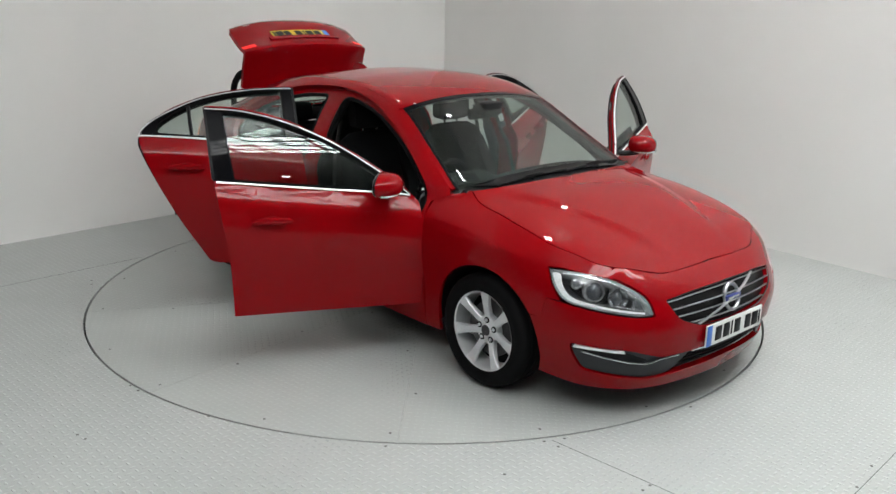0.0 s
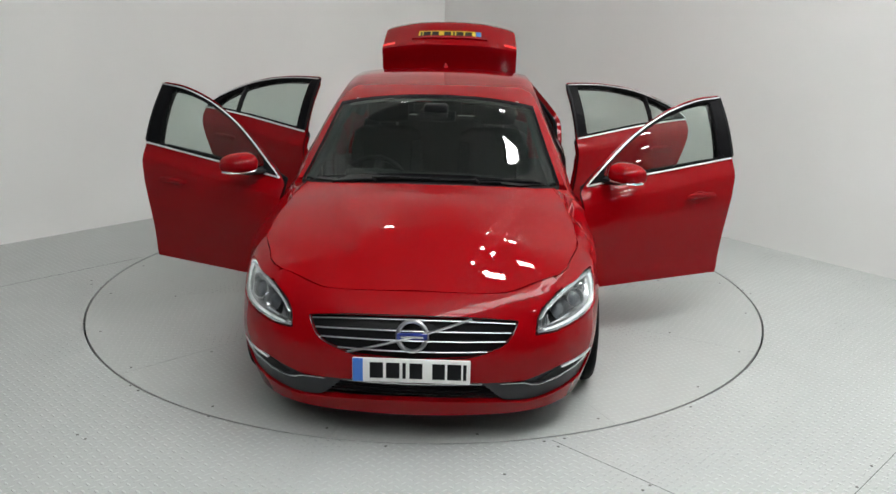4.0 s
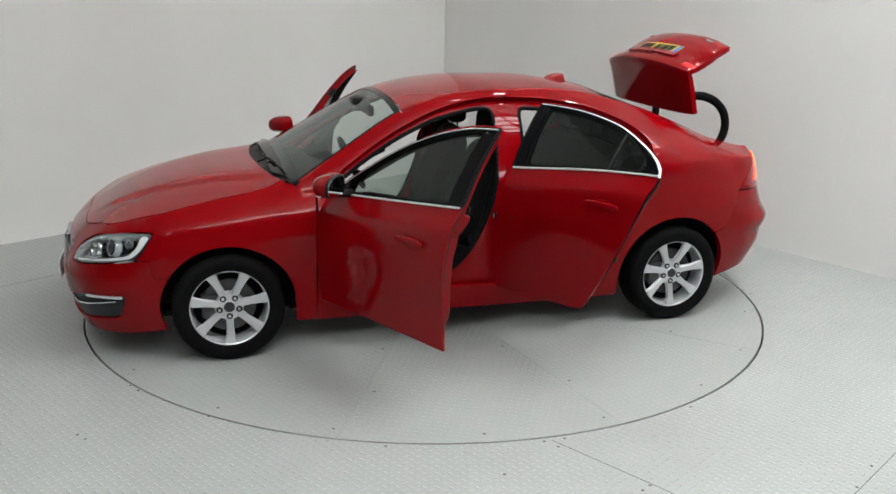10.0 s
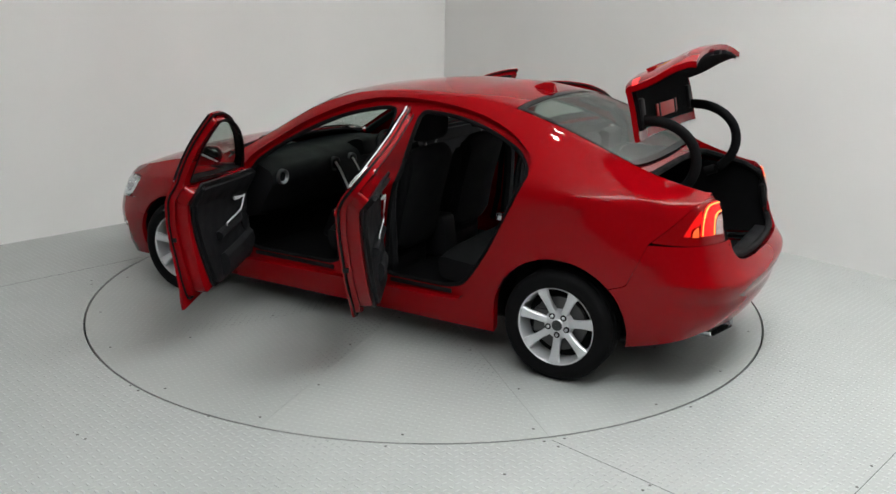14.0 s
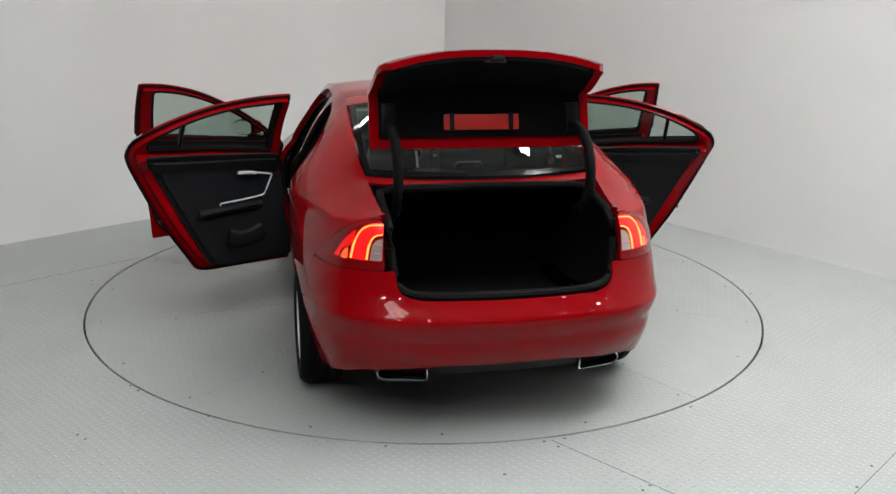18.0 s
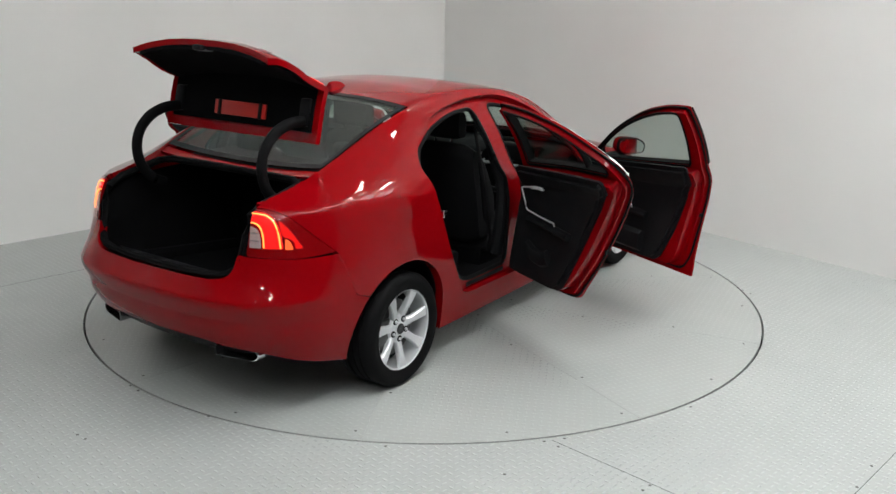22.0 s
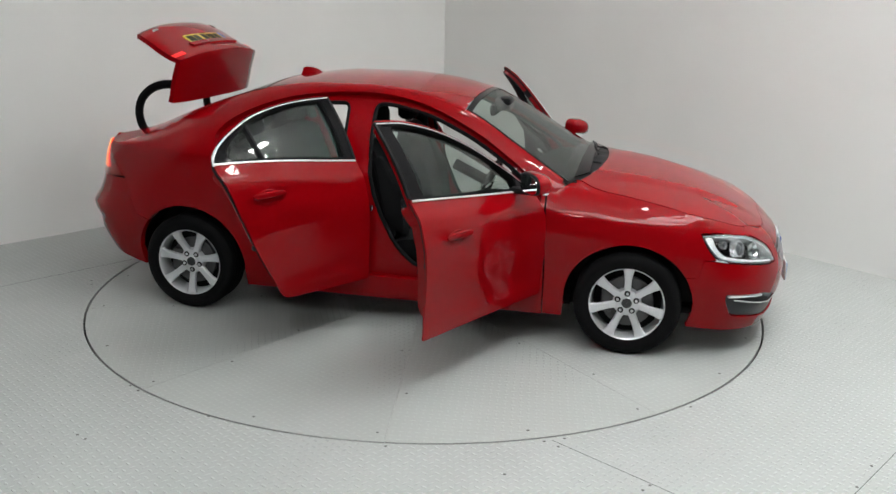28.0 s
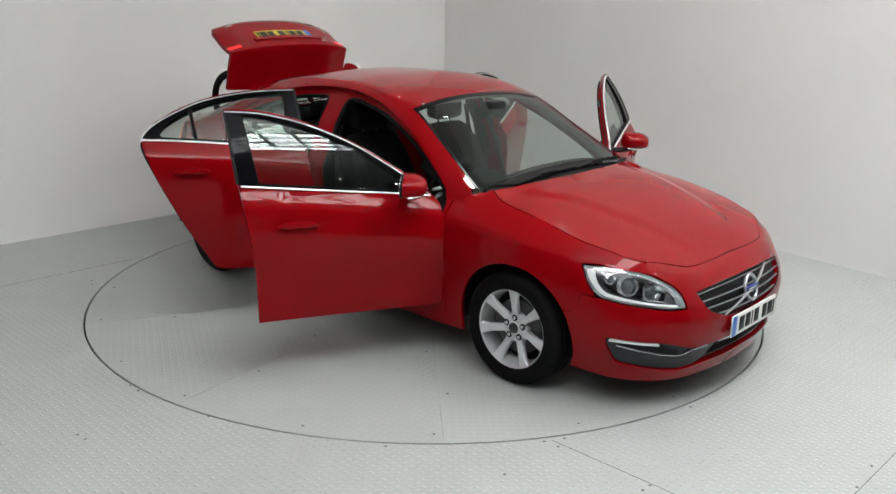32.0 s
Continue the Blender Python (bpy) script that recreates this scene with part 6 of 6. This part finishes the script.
def build_cabin():
    bm = bmesh.new()
    box(bm, (-1.2, -0.72, 0.24), (1.05, 0.72, 0.30), 0.01)
    part("cabin_floor", bm, CARPET, car)
    bm = bmesh.new()
    box(bm, (-1.72, -0.66, 0.20), (1.95, 0.66, 0.245), 0.02)
    part("underbody", bm, BLACK, car)
    bm = bmesh.new()
    box(bm, (0.98, -0.75, 0.22), (1.05, 0.75, 0.93), 0.01)
    part("bulkhead", bm, CARPET, car)
    for y in (0.37, -0.37):
        build_seat(y)
    b = part("rear_bench", cushion(bmesh.new(), rounded_xz([(-0.50, 0.36), (-0.48, 0.52), (-0.95, 0.48), (-1.05, 0.34)], 0.06), -0.66, 0.66, n=10), CLOTH, car, "charcoal rear bench seat")
    part("bench_back", cushion(bmesh.new(), rounded_xz([(-0.92, 0.44), (-0.98, 0.75), (-1.10, 1.05), (-1.18, 1.08), (-1.22, 1.0), (-1.15, 0.42)], 0.05), -0.65, 0.65, n=10), CLOTH, b)
    for y in (-0.38, 0.0, 0.38):
        part("headrest", cushion(bmesh.new(), rounded_xz([(-1.12, 1.07), (-1.13, 1.19), (-1.17, 1.22), (-1.22, 1.2), (-1.22, 1.07)], 0.03), y - 0.12, y + 0.12), CLOTH, b)
    # dashboard
    d = part("dashboard", cushion(bmesh.new(), rounded_xz([(1.08, 0.955), (0.80, 0.955), (0.66, 0.90), (0.64, 0.82), (0.72, 0.70), (0.80, 0.56), (1.04, 0.50)], 0.05), -0.735, 0.735, n=12), TRIM, car, "charcoal soft dashboard")
    part("binnacle", cushion(bmesh.new(), rounded_xz([(0.80, 0.94), (0.70, 0.985), (0.62, 0.98), (0.60, 0.86), (0.72, 0.84)], 0.03), -0.53, -0.21), TRIM, d)
    for y in (0.66, -0.66, 0.10, -0.10):
        bm = bmesh.new()
        lathe(bm, [(0.03, -0.01), (0.042, 0.006), (0.05, 0.004), (0.05, -0.02)], 24, "x", (0, 0, 0))
        bmesh.ops.transform(bm, matrix=pose(0.645, y, 0.845, 0, 0, 180), verts=bm.verts)
        part("air_vent", bm, GREYMETAL, d)
    # the slim centre stack with its bright edge
    c = part("centre_console", cushion(bmesh.new(), rounded_xz([(0.70, 0.52), (0.30, 0.54), (-0.22, 0.58), (-0.26, 0.30), (0.80, 0.30)], 0.04), -0.11, 0.11), TRIM, car, "charcoal centre console")
    stack = [(0.645, 0.86), (0.60, 0.80), (0.52, 0.66), (0.44, 0.575), (0.34, 0.56)]
    for sg in (1, -1):
        strip("stack_edge", [(x, sg * 0.10, z) for x, z in stack], 0.009, BRIGHT_TRIM, c, flat=(1, 1))
    strip("stack_edge", [(0.34, y, 0.56) for y in spread(-0.10, 0.10, 4)], 0.009, BRIGHT_TRIM, c)
    bm = bmesh.new()
    va = [bm.verts.new((x - 0.002, 0.095, z)) for x, z in stack] + [bm.verts.new((x + 0.03, 0.095, z - 0.025)) for x, z in reversed(stack)]
    f = bm.faces.new(va)
    r = bmesh.ops.extrude_face_region(bm, geom=[f])
    for v in r["geom"]:
        if isinstance(v, bmesh.types.BMVert):
            v.co.y = -0.095
    bmesh.ops.recalc_face_normals(bm, faces=bm.faces)
    part("stack_face", bm, BLACK, c)
    strip("gear_lever", [(0.20, 0, 0.56), (0.205, 0, 0.62), (0.20, 0, 0.67)], [0.014, 0.012, 0.022], CHROME_SOFT, c)
    # steering wheel on the right
    wc, tilt = Vector((0.46, -0.37, 0.86)), radians(25)
    ux, uz = Vector((0, 1, 0)), Vector((math.sin(tilt), 0, math.cos(tilt)))
    ring = [wc + ux * (0.185 * math.cos(a)) + uz * (0.185 * math.sin(a)) for a in [i * math.tau / 40 for i in range(40)]]
    w = strip("steering_wheel", ring, 0.016, BLACK, car, closed=True, label="black three-spoke steering wheel")
    ax = uz.cross(ux).normalized()
    hub = [wc + ux * (0.065 * math.cos(a)) + uz * (0.06 * math.sin(a)) for a in [i * math.tau / 24 for i in range(24)]]
    bm = bmesh.new()
    fr = [bm.verts.new(q - ax * 0.012) for q in hub]
    bk = [bm.verts.new(q + ax * 0.03) for q in hub]
    bm.faces.new(fr)
    bm.faces.new(bk)
    for i in range(24):
        bm.faces.new((fr[i], fr[(i + 1) % 24], bk[(i + 1) % 24], bk[i]))
    bmesh.ops.recalc_face_normals(bm, faces=bm.faces)
    part("airbag_cover", bm, BLACK, w)
    for a in (0, 180, 270):
        d0 = ux * math.cos(radians(a)) + uz * math.sin(radians(a))
        strip("wheel_spoke", [wc + d0 * 0.05, wc + d0 * 0.12, wc + d0 * 0.18], [0.022, 0.018, 0.015], BRIGHT_TRIM if a != 270 else BLACK, w, flat=(1.2, 0.5) if a != 270 else None)
    strip("steering_column", [wc, wc - ax * -0.1, wc + ax * 0.25], 0.035, BLACK, w)
    # lining under the roof, rear-view mirror, visors
    sheet("headliner", rounded(both_edges(spread(0.33, -0.95, 14), lambda x: rail_y(x) - 0.015), 0.01), HEADLINER, car, lift=-0.035, thick=0.012)
    bm = bmesh.new()
    box(bm, (0.40, -0.12, 1.245), (0.44, 0.12, 1.315), 0.015)
    m = part("rear_view_mirror", bm, BLACK, car)
    strip("mirror_stalk", [(0.43, 0, 1.30), (0.50, 0, 1.325)], 0.012, BLACK, m)
    bm = bmesh.new()
    box(bm, (0.42, -0.075, 1.275), (0.53, 0.075, 1.36), 0.02)
    part("sensor_housing", bm, BLACK, m)
    for y in (0.33, -0.33):
        bm = bmesh.new()
        box(bm, (0.18, y - 0.18, 1.352), (0.345, y + 0.18, 1.368), 0.006)
        part("sun_visor", bm, HEADLINER, car)
    # dark trims behind the pillars
    for _, sg in BOTH:
        strip("pillar_trim", [(x, rail_y(x) - 0.05, rail_z(x) - 0.045) for x in spread(0.92, 0.1, 8)], 0.026, TRIM, car, sg)
        q = [side(s_of(-0.265 - 0.0 * i), 0.45 + 0.9 * i / 6) for i in range(7)]
        strip("pillar_trim", [(a - 0.005, b - 0.105, c_) for a, b, c_ in q], 0.04, TRIM, car, sg, flat=(1, 1))
        strip("seat_belt", [(-0.285, 0.60, 1.22), (-0.28, 0.66, 0.95), (-0.24, 0.70, 0.60), (-0.2, 0.70, 0.40)], 0.02, BLACK, car, sg, flat=(0.15, 1))
        strip("pillar_trim", [(-1.16, 0.70, 1.06), (-1.18, 0.62, 1.2), (-1.12, 0.575, 1.31), (-0.9, 0.56, 1.37)], 0.035, TRIM, car, sg)
    # a pale ticket on the dashboard behind the screen
    bm = bmesh.new()
    box(bm, (0.99, 0.10, 0.962), (1.06, 0.20, 0.965))
    part("paper_slip", bm, PLATE_WHITE, car)


build_cabin()


# ---- the hall beyond: added unseen grey walls and ceiling, lamps ----
def build_hall():
    # the hall's dimness is put into these colours, for less fill and deeper reflections
    deep = grain(mat("dim_hall_wall", (0.16, 0.16, 0.155), 0.85), 30, 0.1, (0.8, 0.95), 0.1, 1)
    grey = grain(mat("dim_hall_ceiling", (0.36, 0.36, 0.355), 0.85), 30, 0.1, (0.8, 0.95), 0.1, 1)
    for name, lo, hi in (("wall_hall_south", (-14, -14.2, 0), (14, -14, 7)), ("wall_hall_north", (-14, 14, 0), (14, 14.2, 7)),
                         ("wall_hall_west", (-14.2, -14, 0), (-14, 14, 7)), ("wall_hall_east", (14, -14, 0), (14.2, 14, 7))):
        bm = bmesh.new()
        box(bm, lo, hi)
        tagged(part(name, bm, deep, smooth=False), "plain hall wall added out of view, coloured dark for dim reflections", "wall", kind="structure")
    bm = bmesh.new()
    box(bm, (-14, -14, 7.0), (14, 14, 7.15))
    tagged(part("ceiling", bm, grey, smooth=False), "plain hall ceiling added out of view, coloured dark for dim reflections", "ceiling", kind="structure")


def roof_light(at, length, width, turn, z, nx, ny, glow):
    """A glazed roof light: a bright panel behind a lattice of dark bars."""
    thing = new("roof_light")
    thing.matrix_basis = pose(*at, z, 0, 0, turn)
    tagged(thing, "long glowing roof light divided by dark bars", "roof light", "roof lights")
    w, h = length / 2, width / 2
    bm = bmesh.new()
    box(bm, (-w, -h, 0.06), (w, h, 0.09))
    part("glowing_panel", bm, glow, thing, smooth=False)
    for x, y in ((-w, -h), (w, -h), (w, h), (-w, h)):
        strip("hanger", [(x * 0.96, y * 0.9, 0.088), (x * 0.96, y * 0.9, 7.0 - z)], 0.02, BLACK, thing)
    for i in range(nx + 1):
        x = -w + 2 * w * i / nx
        bm = bmesh.new()
        box(bm, (x - 0.034, -h - 0.022, -0.02), (x + 0.034, h + 0.022, 0.05))
        part("bar", bm, BLACK, thing, smooth=False)
    for j in range(ny + 1):
        y = -h + 2 * h * j / ny
        bm = bmesh.new()
        box(bm, (-w - 0.034, y - 0.024, -0.03), (w + 0.034, y + 0.024, 0.04))
        part("bar", bm, BLACK, thing, smooth=False)


def high_bay(x, y, z, r, glow):
    thing = new("high_bay_lamp")
    thing.location = (x, y, z)
    tagged(thing, "hanging square flood lamp with a bright face", "lamp", "hall lamps")
    bm = bmesh.new()
    box(bm, (-r, -r, 0.02), (r, r, 0.18), 0.02)
    part("housing", bm, BLACK, thing)
    bm = bmesh.new()
    box(bm, (-r * 0.88, -r * 0.88, 0.0), (r * 0.88, r * 0.88, 0.019))
    part("bright_face", bm, glow, thing, smooth=False)
    strip("hanger", [(0, 0, 0.178), (0, 0, 7.0 - z)], 0.01, BLACK, thing)


build_hall()
SKYPANEL = mat("roof_light_glow", (0.8, 0.8, 0.8), 0.5, emit=(0.975, 1.0, 1.0), power=POWER_PANEL)
FLOOD = mat("flood_glow", (0.8, 0.8, 0.8), 0.5, emit=(1.0, 0.99, 0.965), power=POWER_FLOOD)
roof_light((1.2, -3.75), 9.6, 1.15, 43, 5.2, 20, 4, SKYPANEL)
# unseen lamps: places and sizes chosen for highlights and a brighter right wall
for x, y in ((1.5, 0.66), (3.1, -0.4), (4.9, -2.5), (7.0, -4.9), (4.8, -6.2), (6.2, -5.9), (6.4, -7.4), (5.6, -4.6), (5.8, -3.5), (4.2, -1.7)):
    high_bay(x, y, 5.4, 0.085 if x > 4.5 else 0.17, FLOOD)
# the larger of these are sized up to light the right wall
for x, y in ((-0.7, 2.9), (1.5, 2.3), (-3.4, -8.6), (-1.4, -8.8), (0.8, -8.6), (3.0, -8.0), (0.9, -0.4), (2.2, -1.2)):
    high_bay(x, y, 5.8, 0.19 if y < -6 and x < 0 else (0.155 if y < 0 and x < 2.5 and y > -2 else 0.09), FLOOD)


def motions():
    for thing, at in ((turntable, (0.0, 0.0)), (car, CAR_AT)):
        rows = []
        for t, a in TURN:
            c, s = math.cos(radians(a)), math.sin(radians(a))
            rows.append((t, pose(c * at[0] - s * at[1], s * at[0] + c * at[1], 0, 0, 0, a + (AXIS if thing is car else 0))))
        walk(thing, rows)


motions()
